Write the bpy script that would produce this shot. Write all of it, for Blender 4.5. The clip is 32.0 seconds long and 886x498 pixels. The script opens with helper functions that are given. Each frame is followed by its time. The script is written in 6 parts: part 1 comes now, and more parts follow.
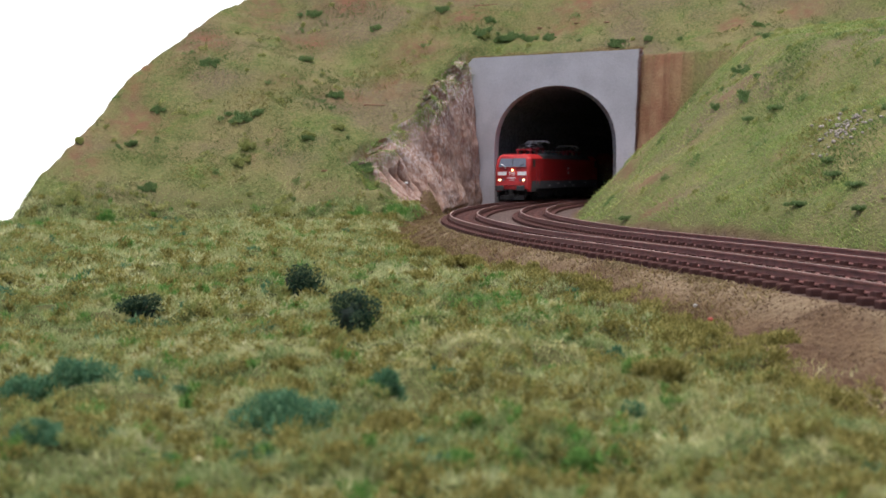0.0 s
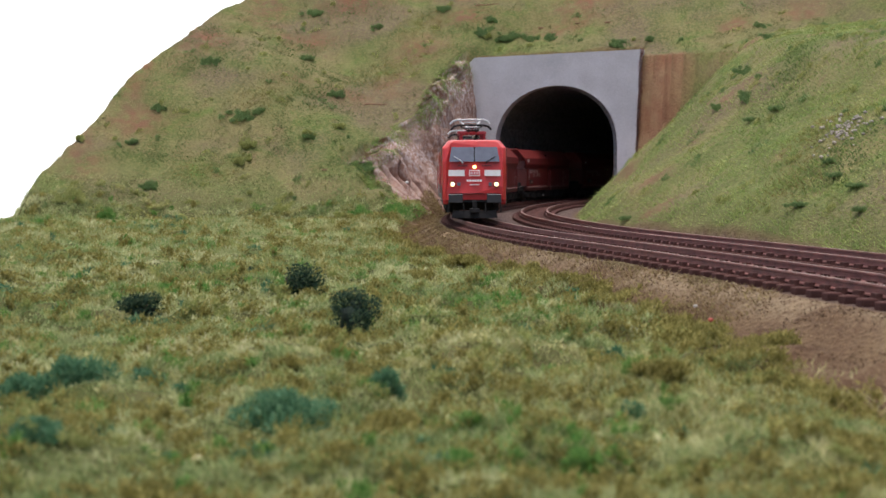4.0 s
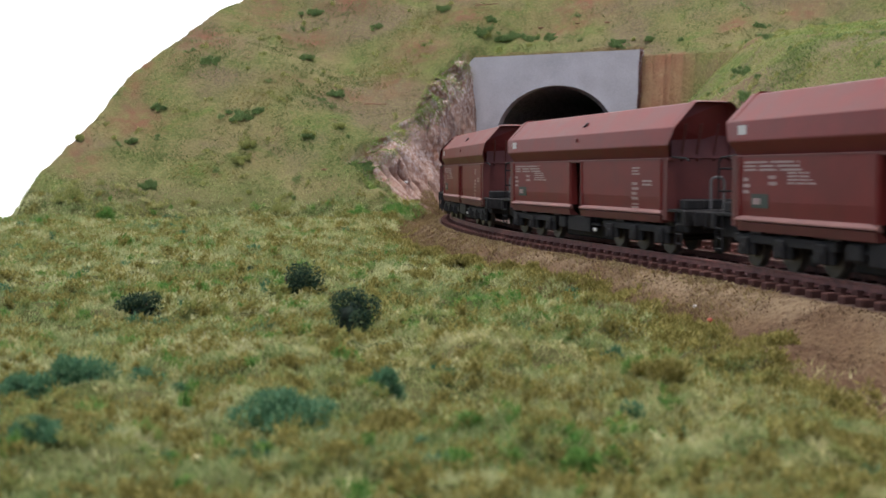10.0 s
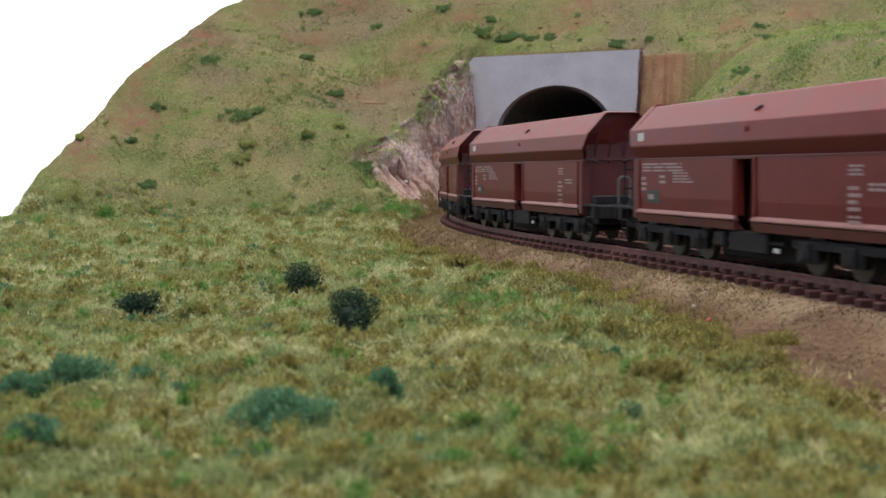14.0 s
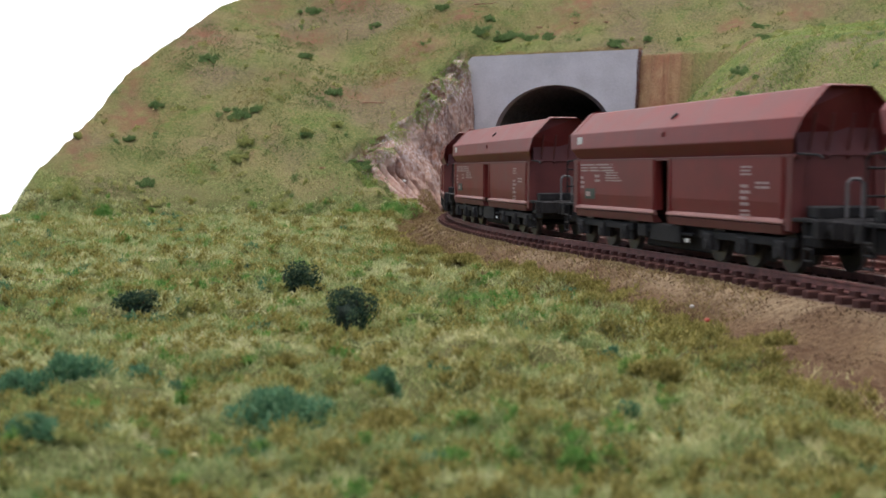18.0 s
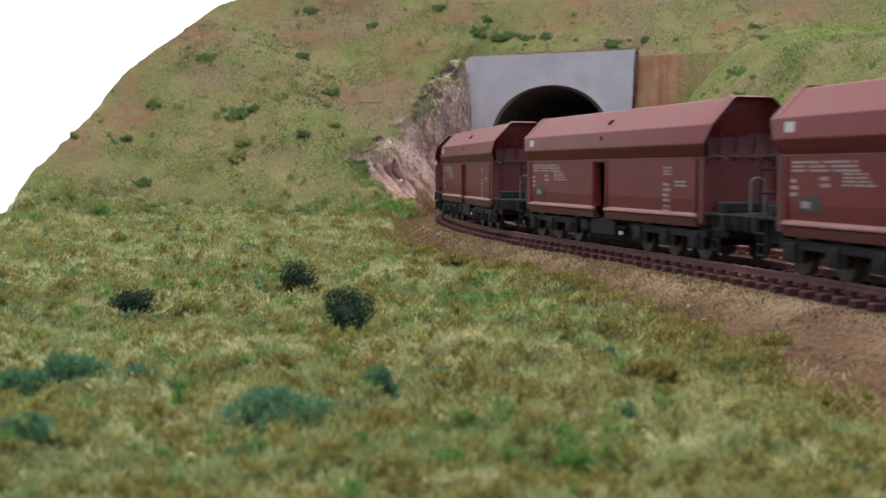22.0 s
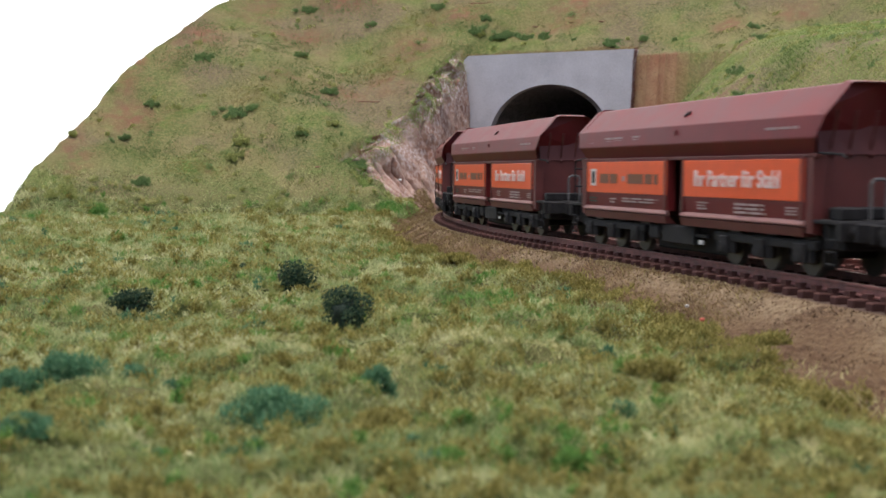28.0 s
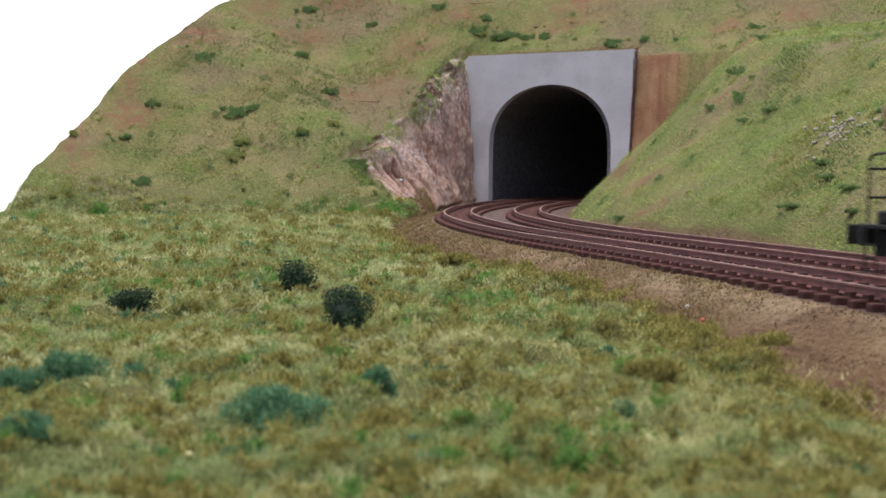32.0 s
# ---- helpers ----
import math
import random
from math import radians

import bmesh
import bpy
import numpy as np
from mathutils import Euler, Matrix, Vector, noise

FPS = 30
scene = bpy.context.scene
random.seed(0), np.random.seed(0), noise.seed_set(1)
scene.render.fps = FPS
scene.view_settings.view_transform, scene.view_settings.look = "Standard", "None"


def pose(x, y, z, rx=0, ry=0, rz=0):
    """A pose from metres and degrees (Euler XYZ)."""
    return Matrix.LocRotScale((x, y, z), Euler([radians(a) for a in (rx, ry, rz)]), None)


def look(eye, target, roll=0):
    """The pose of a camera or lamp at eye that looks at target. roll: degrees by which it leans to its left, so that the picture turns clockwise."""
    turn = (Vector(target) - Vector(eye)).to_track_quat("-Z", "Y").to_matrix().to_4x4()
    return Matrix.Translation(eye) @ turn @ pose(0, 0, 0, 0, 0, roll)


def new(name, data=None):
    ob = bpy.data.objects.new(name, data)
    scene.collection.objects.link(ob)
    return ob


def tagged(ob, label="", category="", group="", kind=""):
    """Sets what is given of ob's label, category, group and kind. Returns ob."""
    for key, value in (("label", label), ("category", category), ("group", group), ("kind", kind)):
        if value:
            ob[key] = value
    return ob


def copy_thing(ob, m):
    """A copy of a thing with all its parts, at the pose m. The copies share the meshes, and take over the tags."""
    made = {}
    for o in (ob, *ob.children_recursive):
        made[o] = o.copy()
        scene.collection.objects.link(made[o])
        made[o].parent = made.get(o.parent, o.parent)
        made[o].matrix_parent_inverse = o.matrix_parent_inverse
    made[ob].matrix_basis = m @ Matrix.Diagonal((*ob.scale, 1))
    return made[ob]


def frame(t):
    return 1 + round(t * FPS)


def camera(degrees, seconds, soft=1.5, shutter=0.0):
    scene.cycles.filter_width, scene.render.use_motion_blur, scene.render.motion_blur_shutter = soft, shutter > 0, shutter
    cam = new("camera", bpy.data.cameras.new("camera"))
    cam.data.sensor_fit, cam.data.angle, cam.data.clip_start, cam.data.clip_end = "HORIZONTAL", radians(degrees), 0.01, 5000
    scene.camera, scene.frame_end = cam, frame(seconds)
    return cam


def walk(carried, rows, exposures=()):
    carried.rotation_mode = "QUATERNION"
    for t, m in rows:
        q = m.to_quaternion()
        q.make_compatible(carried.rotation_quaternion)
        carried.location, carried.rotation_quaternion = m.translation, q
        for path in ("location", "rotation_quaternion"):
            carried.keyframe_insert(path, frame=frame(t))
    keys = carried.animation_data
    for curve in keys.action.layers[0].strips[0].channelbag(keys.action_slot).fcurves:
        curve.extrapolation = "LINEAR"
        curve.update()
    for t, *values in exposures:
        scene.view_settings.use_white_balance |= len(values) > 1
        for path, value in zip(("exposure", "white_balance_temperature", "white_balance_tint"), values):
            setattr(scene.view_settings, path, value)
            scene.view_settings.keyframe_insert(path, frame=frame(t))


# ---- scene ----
# Model railway in H0 scale. Lengths below are in prototype metres and are
# shrunk by S when a mesh or a place is made.
S = 1 / 87.0

# ---- camera ----
cam = camera(39.66, 32.0, shutter=0.5)
cam.data.dof.use_dof = True
cam.data.dof.focus_distance = 45 * S
cam.data.dof.aperture_fstop = 57
EYE = (0.0, 0.0, 2.18)
FOCAL = 2174.0


def aim(a, b, r):
    """Camera pose with a small pan (a), tilt (b) and lean (r)."""
    pitch = 0.0610 - b / FOCAL
    yaw = -a / FOCAL
    e = Vector(EYE) * S
    d = Vector((math.sin(yaw) * math.cos(pitch), math.cos(yaw) * math.cos(pitch), -math.sin(pitch)))
    return look(e, e + d, math.degrees(-0.0019 + r))


walk(cam, [(t, aim(a, b, r)) for t, a, b, r in (
    (0, -0.3, 0.8, -0.004), (1, 0.2, 0.0, -0.001), (3.5, 0.3, 0.0, 0.0), (6, 0, 0, 0), (9, -0.5, -0.3, 0.001),
    (14, -1.8, -1, 0.003), (16.5, -3, -2, 0.005), (19, -6.5, -2.2, 0.006), (21.5, -10, -2.2, 0.007),
    (25, -12.5, -4, 0.007), (28, -13, -3.5, 0.0075), (32, -12.3, -3.5, 0.009))],
     exposures=((0, 0.16), (3.5, 0.15), (6, 0.1), (12, 0.15), (20, 0.18), (28, 0.25), (32, 0.26)))

# ---- light ----
world = bpy.data.worlds.new("world")
scene.world = world
world.use_nodes = True
wn = world.node_tree
sky = wn.nodes.new("ShaderNodeTexSky")
sky.sky_type = "NISHITA"
sky.sun_disc = False
sky.sun_elevation = radians(78)
sky.sun_rotation = radians(-151)
sky.air_density = 1.0
sky.dust_density = 4.0
wn.links.new(sky.outputs[0], wn.nodes["Background"].inputs[0])
wn.nodes["Background"].inputs[1].default_value = 0.155
sun = bpy.data.lights.new("sun", "SUN")
sun.energy = 2.05
sun.angle = radians(38)
sun.color = (1.0, 0.975, 0.965)
sun_ob = new("sun", sun)
sun_ob.matrix_world = look((-0.26, -0.46, 3.0), (0, 0, 0))


# ---- materials ----
def mat(name, color, rough=0.6, metal=0.0, spread=0.12, scale=300.0, bump=0.0, fine=2500.0, color2=None, spec=0.5, coat=0.0):
    """Two-scale noise colour, fine relief and uneven gloss."""
    m = bpy.data.materials.new(name)
    m.use_nodes = True
    t = m.node_tree
    b = t.nodes["Principled BSDF"]
    co = t.nodes.new("ShaderNodeTexCoord")
    n1 = t.nodes.new("ShaderNodeTexNoise")
    n1.inputs["Scale"].default_value = scale
    n1.inputs["Detail"].default_value = 5
    n2 = t.nodes.new("ShaderNodeTexNoise")
    n2.inputs["Scale"].default_value = fine
    n2.inputs["Detail"].default_value = 3
    for n in (n1, n2):
        t.links.new(co.outputs["Object"], n.inputs["Vector"])
    mix = t.nodes.new("ShaderNodeMix")
    mix.data_type = "RGBA"
    lo = [max(0.0, c * (1 - spread)) for c in color]
    hi = [min(1.0, c * (1 + spread)) for c in color] if color2 is None else color2
    mix.inputs[6].default_value = (*lo, 1)
    mix.inputs[7].default_value = (*hi, 1)
    ramp = t.nodes.new("ShaderNodeMapRange")
    ramp.inputs[1].default_value, ramp.inputs[2].default_value = 0.35, 0.65
    add = t.nodes.new("ShaderNodeMath")
    add.operation = "MULTIPLY_ADD"
    add.inputs[1].default_value = 0.4
    t.links.new(n2.outputs[0], add.inputs[0])
    sub = t.nodes.new("ShaderNodeMath")
    sub.operation = "MULTIPLY_ADD"
    sub.inputs[1].default_value, sub.inputs[2].default_value = 0.8, -0.1
    t.links.new(n1.outputs[0], sub.inputs[0])
    t.links.new(sub.outputs[0], add.inputs[2])
    t.links.new(add.outputs[0], ramp.inputs[0])
    t.links.new(ramp.outputs[0], mix.inputs[0])
    t.links.new(mix.outputs[2], b.inputs["Base Color"])
    b.inputs["Metallic"].default_value = metal
    rr = t.nodes.new("ShaderNodeMapRange")
    rr.inputs[3].default_value, rr.inputs[4].default_value = max(0.05, rough - 0.08), min(1, rough + 0.08)
    t.links.new(n1.outputs[0], rr.inputs[0])
    t.links.new(rr.outputs[0], b.inputs["Roughness"])
    b.inputs["Specular IOR Level"].default_value = spec
    b.inputs["Coat Weight"].default_value = coat
    if bump:
        bp = t.nodes.new("ShaderNodeBump")
        bp.inputs["Strength"].default_value = bump
        bp.inputs["Distance"].default_value = 0.0004
        t.links.new(n2.outputs[0], bp.inputs["Height"])
        t.links.new(bp.outputs[0], b.inputs["Normal"])
    return m


def glow(name, color, power):
    m = bpy.data.materials.new(name)
    m.use_nodes = True
    b = m.node_tree.nodes["Principled BSDF"]
    b.inputs["Base Color"].default_value = (*color, 1)
    b.inputs["Emission Color"].default_value = (*color, 1)
    b.inputs["Emission Strength"].default_value = power
    return m


M_RED = mat("loco_red", (0.55, 0.031, 0.032), 0.42, spread=0.1, coat=0.1)
M_GREY = mat("loco_grey", (0.125, 0.127, 0.128), 0.55, spread=0.15)
M_DARK = mat("underframe_black", (0.019, 0.0175, 0.018), 0.7, spread=0.35, bump=0.2, spec=0.25)
M_ROOFGREY = mat("roof_grey", (0.13, 0.13, 0.13), 0.5)
M_DARKPANEL = mat("roof_panel_dark", (0.06, 0.06, 0.062), 0.5, spread=0.2)
M_SIDEWIN = mat("cab_side_glass", (0.06, 0.065, 0.055), 0.35, spread=0.1)
M_BUFFER = mat("buffer_grey", (0.035, 0.036, 0.04), 0.5, spread=0.2)
# Bluish base lighter than clear glass: part of the sky's reflection in the colour
M_GLASS = mat("window_glass", (0.135, 0.145, 0.185), 0.12, spread=0.1, spec=0.6)
M_PRINT = mat("faded_print", (0.36, 0.25, 0.24), 0.55, spread=0.15)
M_WHITE = mat("white_print", (0.75, 0.72, 0.72), 0.5, spread=0.06)
M_METAL = mat("pantograph_metal", (0.68, 0.68, 0.70), 0.4, metal=0.6)
M_PANRED = mat("pantograph_red", (0.33, 0.03, 0.045), 0.45)
M_INSUL = mat("insulator_tan", (0.35, 0.28, 0.17), 0.45)
M_LAMP = glow("headlight_glow", (1.0, 0.75, 0.42), 2.8)
M_LAMPTOP = glow("top_light_glow", (1.0, 0.62, 0.22), 5.0)
M_WAGON = mat("wagon_oxide", (0.162, 0.025, 0.023), 0.46, spread=0.14, scale=120, spec=0.27)
# Darker copy of the oxide: shade of ends, pillar and undercuts in its colour
M_WAGONDARK = mat("wagon_oxide_shaded", (0.118, 0.026, 0.023), 0.55, spread=0.15, scale=120)
M_MAROON = mat("wagon_maroon", (0.148, 0.018, 0.020), 0.46, spread=0.14, scale=120, spec=0.25)
M_ORANGE = mat("panel_orange", (0.78, 0.11, 0.028), 0.45, spread=0.06, spec=0.25)
M_RUST = mat("rail_rust", (0.205, 0.082, 0.07), 0.6, spread=0.3, bump=0.3)
M_RAILTOP = mat("rail_head", (0.30, 0.19, 0.165), 0.45, metal=0.35, spread=0.15)
M_SLEEPER = mat("sleeper_brown", (0.09, 0.041, 0.035), 0.9, spread=0.3, bump=0.3, spec=0.15)
M_CONCRETE = mat("portal_grey", (0.49, 0.475, 0.51), 0.7, spread=0.13, scale=30, bump=0.5, fine=700)
# Lining greyer than its black paint: lens haze put into the colour
M_LINING = mat("tunnel_haze_grey", (0.22, 0.21, 0.225), 0.9, spread=0.4, bump=0.4, fine=600, spec=0.15)


def fleck(m, color, scale, lo, hi):
    """Adds pale scuffed flecks to a material."""
    t = m.node_tree
    b = t.nodes["Principled BSDF"]
    old = b.inputs["Base Color"].links[0].from_socket
    co = t.nodes.new("ShaderNodeTexCoord")
    n = t.nodes.new("ShaderNodeTexNoise")
    n.inputs["Scale"].default_value = scale
    n.inputs["Detail"].default_value = 6
    n.inputs["Roughness"].default_value = 0.7
    t.links.new(co.outputs["Object"], n.inputs["Vector"])
    r = t.nodes.new("ShaderNodeMapRange")
    r.inputs[1].default_value, r.inputs[2].default_value = lo, hi
    t.links.new(n.outputs[0], r.inputs[0])
    mx = t.nodes.new("ShaderNodeMix")
    mx.data_type = "RGBA"
    t.links.new(r.outputs[0], mx.inputs[0])
    t.links.new(old, mx.inputs[6])
    mx.inputs[7].default_value = (*color, 1)
    t.links.new(mx.outputs[2], b.inputs["Base Color"])


fleck(M_CONCRETE, (0.38, 0.38, 0.415), 26, 0.55, 0.75)
M_BALLAST = mat("ballast", (0.13, 0.105, 0.095), 0.85, spread=0.35, scale=400, bump=0.6, color2=(0.28, 0.25, 0.23))
M_BACK = glow("backdrop_glow", (1, 1, 1), 1.15)


# ---- mesh helpers ----
def part(name, bm, material, parent=None, label="", smooth=False):
    """Link a bmesh, given in prototype metres, as one mesh object under parent."""
    bmesh.ops.scale(bm, vec=(S, S, S), verts=bm.verts)
    bmesh.ops.recalc_face_normals(bm, faces=bm.faces)
    me = bpy.data.meshes.new(name)
    bm.to_mesh(me)
    bm.free()
    for m in material if isinstance(material, (list, tuple)) else (material,):
        me.materials.append(m)
    if smooth:
        me.shade_smooth()
    ob = new(name, me)
    ob.parent = parent
    if label:
        ob["label"] = label
    return ob


def empty(name, label, category, group="", kind=""):
    ob = new(name)
    ob.empty_display_size = 0.02
    return tagged(ob, label, category, group, kind)


def box(bm, x0, x1, y0, y1, z0, z1, bevel=0.0):
    r = bmesh.ops.create_cube(bm, size=1)
    for v in r["verts"]:
        v.co = ((x0 + x1) / 2 + v.co.x * (x1 - x0), (y0 + y1) / 2 + v.co.y * (y1 - y0), (z0 + z1) / 2 + v.co.z * (z1 - z0))
    if bevel:
        es = list({e for v in r["verts"] for e in v.link_edges})
        bmesh.ops.bevel(bm, geom=es, offset=bevel, segments=1, affect="EDGES")
    return bm


def rod(bm, a, b, r, n=8):
    a, b = Vector(a), Vector(b)
    d = b - a
    m = Matrix.Translation((a + b) / 2) @ d.to_track_quat("Z", "Y").to_matrix().to_4x4()
    bmesh.ops.create_cone(bm, cap_ends=True, segments=n, radius1=r, radius2=r, depth=d.length, matrix=m)
    return bm


def prism(bm, poly, x0, x1):
    """A polygon of (y, z) drawn out from x0 to x1."""
    a = [bm.verts.new((x0, y, z)) for y, z in poly]
    b = [bm.verts.new((x1, y, z)) for y, z in poly]
    bm.faces.new(a)
    bm.faces.new(b[::-1])
    for i in range(len(poly)):
        j = (i + 1) % len(poly)
        bm.faces.new((a[i], b[i], b[j], a[j]))
    return bm


def loft(bm, rings, caps=True):
    vs = [[bm.verts.new(p) for p in r] for r in rings]
    n = len(rings[0])
    for a, b in zip(vs, vs[1:]):
        for i in range(n):
            j = (i + 1) % n
            bm.faces.new((a[i], b[i], b[j], a[j]))
    if caps:
        bm.faces.new(vs[0])
        bm.faces.new(vs[-1][::-1])
    return bm


B = bmesh.new

# ---- the line of the railway ----
# Curvature (1/m) at stations along the near track; s = -20 lies at (1.18, 67.41).
STATIONS = (-400, -85, -60, -45, -32, -24, -16, -8, 0, 8, 16, 40, 60, 400)
BENDS = (0.0096, 0.0080, 0.0130, 0.0095, 0.0077, 0.0114, 0.013, 0.0064, 0.0163, -0.0015, -0.0034, 0.002, 0.0105, 0.0105)
LS = np.arange(-400, 400.5, 0.5)
_k = np.interp(LS, STATIONS, BENDS)
_i0 = int(np.argmin(abs(LS + 20)))
LTH = np.concatenate([[0], np.cumsum((_k[1:] + _k[:-1]) / 2 * 0.5)])
LTH = LTH - LTH[_i0] - 1.5772
LX = np.concatenate([[0], np.cumsum((np.cos(LTH)[1:] + np.cos(LTH)[:-1]) / 2 * 0.5)])
LY = np.concatenate([[0], np.cumsum((np.sin(LTH)[1:] + np.sin(LTH)[:-1]) / 2 * 0.5)])
LX = LX - LX[_i0] + 1.18
LY = LY - LY[_i0] + 67.41
SPACING = 4.0


def on_line(s, d=0.0):
    """x, y and heading at station s, d metres to the left of travel."""
    x, y, th = np.interp(s, LS, LX), np.interp(s, LS, LY), np.interp(s, LS, LTH)
    return x - d * np.sin(th), y + d * np.cos(th), th


def station(x, y):
    """Nearest station and the signed offset for arrays of points."""
    sel = slice(0, None, 3)
    px, py, pt, ps = LX[sel], LY[sel], LTH[sel], LS[sel]
    s = np.empty(x.shape)
    d = np.empty(x.shape)
    for i in range(0, len(x), 2000):
        dx = x[i:i + 2000, None] - px
        dy = y[i:i + 2000, None] - py
        j = np.argmin(dx * dx + dy * dy, axis=1)
        r = np.arange(len(j))
        s[i:i + 2000] = ps[j]
        d[i:i + 2000] = -dx[r, j] * np.sin(pt[j]) + dy[r, j] * np.cos(pt[j])
    return s, d


# ---- terrain ----
# The portal's face runs from (2.06, 102) to (15.25, 95).
PA, PB = np.array((2.06, 102.0)), np.array((15.25, 95.0))
PU = (PB - PA) / np.linalg.norm(PB - PA)
PN = np.array((-PU[1], PU[0]))  # into the hill
PTOP = 11.7


def wave(x, y, k, seed):
    rs = np.random.RandomState(seed)
    z = np.zeros(x.shape)
    for i in range(9):
        a = rs.uniform(0, 2 * np.pi)
        f = k * rs.uniform(0.6, 1.6)
        z += np.sin((x * np.cos(a) + y * np.sin(a)) * f + rs.uniform(0, 6.28)) / 9 ** 0.5
    return z


def vnoise(x, y, size, seed):
    """Soft random lumps of about the given size, from 0 to 1."""
    tab = np.random.RandomState(seed).uniform(0, 1, (256, 256))
    u, v = x / size, y / size
    i, j = np.floor(u).astype(int), np.floor(v).astype(int)
    u, v = u - i, v - j
    u, v = u * u * (3 - 2 * u), v * v * (3 - 2 * v)
    i, j, i1, j1 = i % 256, j % 256, (i + 1) % 256, (j + 1) % 256
    return (tab[i, j] * (1 - u) + tab[i1, j] * u) * (1 - v) + (tab[i, j1] * (1 - u) + tab[i1, j1] * u) * v


def smooth(a, b, t):
    u = np.clip((t - a) / (b - a), 0, 1)
    return u * u * (3 - 2 * u)


GRID = {}
CUT_Y = (83, 87.5, 88.2, 90.6, 92.5, 94.8, 98.4, 102)
CUT = (0.42, 0.66, 0.8, 1.28, 2.1, 3.5, 4.6, 11.0)  # steepness of the cutting towards the portal
# worn, rusty earth showing through the grass: centre and radii in plan
RUST = ((-23.2, 93.2, 2.6, 2.2), (-26, 88, 1.6, 2), (-1.8, 103.6, 2.6, 2.2), (-3.8, 99.2, 1.8, 1.8), (21, 88, 3, 4), (16.5, 67, 0.8, 1.6), (2, 108, 2.6, 1.4),
        (-7.5, 97, 2.4, 1.2), (10.4, 62, 1.2, 3), (9.7, 55, 0.9, 2.2), (10, 105.5, 4, 1.2), (-12, 107, 3, 1.6), (-20, 104, 2, 3), (-26.6, 90, 1.0, 3), (-24.3, 98, 1.0, 4), (-21.5, 104, 1.2, 4), (-16, 112, 2, 4), (-8, 112, 4, 2), (4, 112, 5, 1.6), (13, 108, 4, 2), (-12, 98, 1.6, 1),
        (15.5, 67, 0.5, 1.2), (15.1, 69.2, 0.4, 0.8), (22.9, 98, 1.6, 1.2), (21.2, 70.2, 0.8, 2), (28.6, 97.2, 2, 2), (11.0, 74.8, 0.6, 4), (13.6, 80, 0.7, 4))


def ground_height(x, y):
    s, d = station(x, y)
    near = smooth(64, 50, y)
    turf = near * (0.29 * smooth(0.45, 0.85, vnoise(x * 0.7 + 0.2 * y, y, 0.9, 201)) + 0.2 * smooth(0.4, 0.85, vnoise(x * 0.8, y, 0.46, 202))) * smooth(4, 16, y)
    turf = turf + (1 - near) * 0.42 * smooth(0.4, 0.85, vnoise(x * 0.6, y, 1.7, 203)) * smooth(84, 78, y)
    field = -1.21 + 0.06 * wave(x, y, 0.5, 1) + 0.04 * wave(x, y, 1.4, 2) + turf
    rough = 0.42 * wave(x + 0.5 * y, 0.3 * y - 0.2 * x, 0.42, 14) + 0.16 * wave(x, y, 0.8, 3) + 0.08 * wave(x, y, 2.3, 4)
    # left hillside, ended by its flank
    foot = 82 + 0.8 * wave(x, y, 0.25, 5)
    left = -1.1 + 0.64 * (y - foot) + rough * smooth(82, 88, y)
    edge = np.interp(y, (80, 83, 87, 91.3, 97, 102, 112, 125, 180), (-28.6, -28.4, -28.3, -27.2, -25.4, -23.4, -18.7, -12, 10)) + 0.08 * wave(x, y, 0.9, 6)
    left = left - np.clip(edge - x, 0, None) * 1.9
    left = np.minimum(left, 30)
    # cutting beside the track, steep and rocky
    back0 = (x - PA[0]) * PN[0] + (y - PA[1]) * PN[1]
    cut = -0.5 + np.interp(y, CUT_Y, CUT) * (-d - 4.2 + 0.3 * wave(x, y, 0.9, 7) + 0.16 * wave(x * 3.0, y, 1.1, 17)) + 0.3 * wave(x, y, 2.0, 8)
    out = np.maximum(field, np.minimum(left, np.where((d < 0) & (back0 < 0.3), np.maximum(cut, field), 99)))
    # behind the portal's face
    back = (x - PA[0]) * PN[0] + (y - PA[1]) * PN[1]
    along = (x - PA[0]) * PU[0] + (y - PA[1]) * PU[1]
    behind = PTOP - 0.45 + 0.6 * np.clip(back - 0.9, 0, None) + rough * smooth(0.9, 3.0, back)
    # right bank along the far track
    slope = np.interp(s, (-60, -45, -25, 0, 30), (1.25, 1.15, 0.85, 0.75, 0.7))
    bank = -0.45 + slope * (d - SPACING - np.interp(s, (-60, -40, -28), (3.5, 3.4, 2.6)) + 0.15 * wave(x, y, 0.6, 9)) + rough * 0.8
    crest = 2.0 + 0.105 * y + 0.10 * (d - SPACING - 9) + 0.35 * rough
    bank = crest - 0.5 * (np.sqrt((crest - bank) ** 2 + 1.2) + crest - bank) + 0.2
    inner = np.maximum(bank, np.where(back > 0.25, np.minimum(behind, 30), -9))
    far_side = smooth(60, 95, y)
    inner = np.where(x > 60, -0.6 + (inner + 0.6) * far_side, inner)
    out = np.where(d > SPACING + 2.4, np.maximum(inner, -0.45), out)
    mixw = smooth(0.0, 0.25 + 0.5 * np.clip(back - 0.8, 0, 8), along)
    hill = np.minimum(behind * mixw + np.maximum(behind, left) * (1 - mixw), 30)
    hill = np.where(x > 60, -0.6 + (hill + 0.6) * smooth(60, 95, y), hill)
    inside = (back > 0.25) & (along > -0.5)
    out = np.where(inside, hill, out)
    # track bed and embankment
    bed = -0.41
    shoulder = -0.41 - (-d - 1.75) * 0.5 + 0.05 * wave(x, y, 2.5, 10)
    on_bed = (d > -1.75) & (d < SPACING + 2.4) & ~inside
    out = np.where(on_bed, bed, out)
    out = np.where((d <= -1.75) & ~inside, np.maximum(out, np.minimum(shoulder, bed)), out)
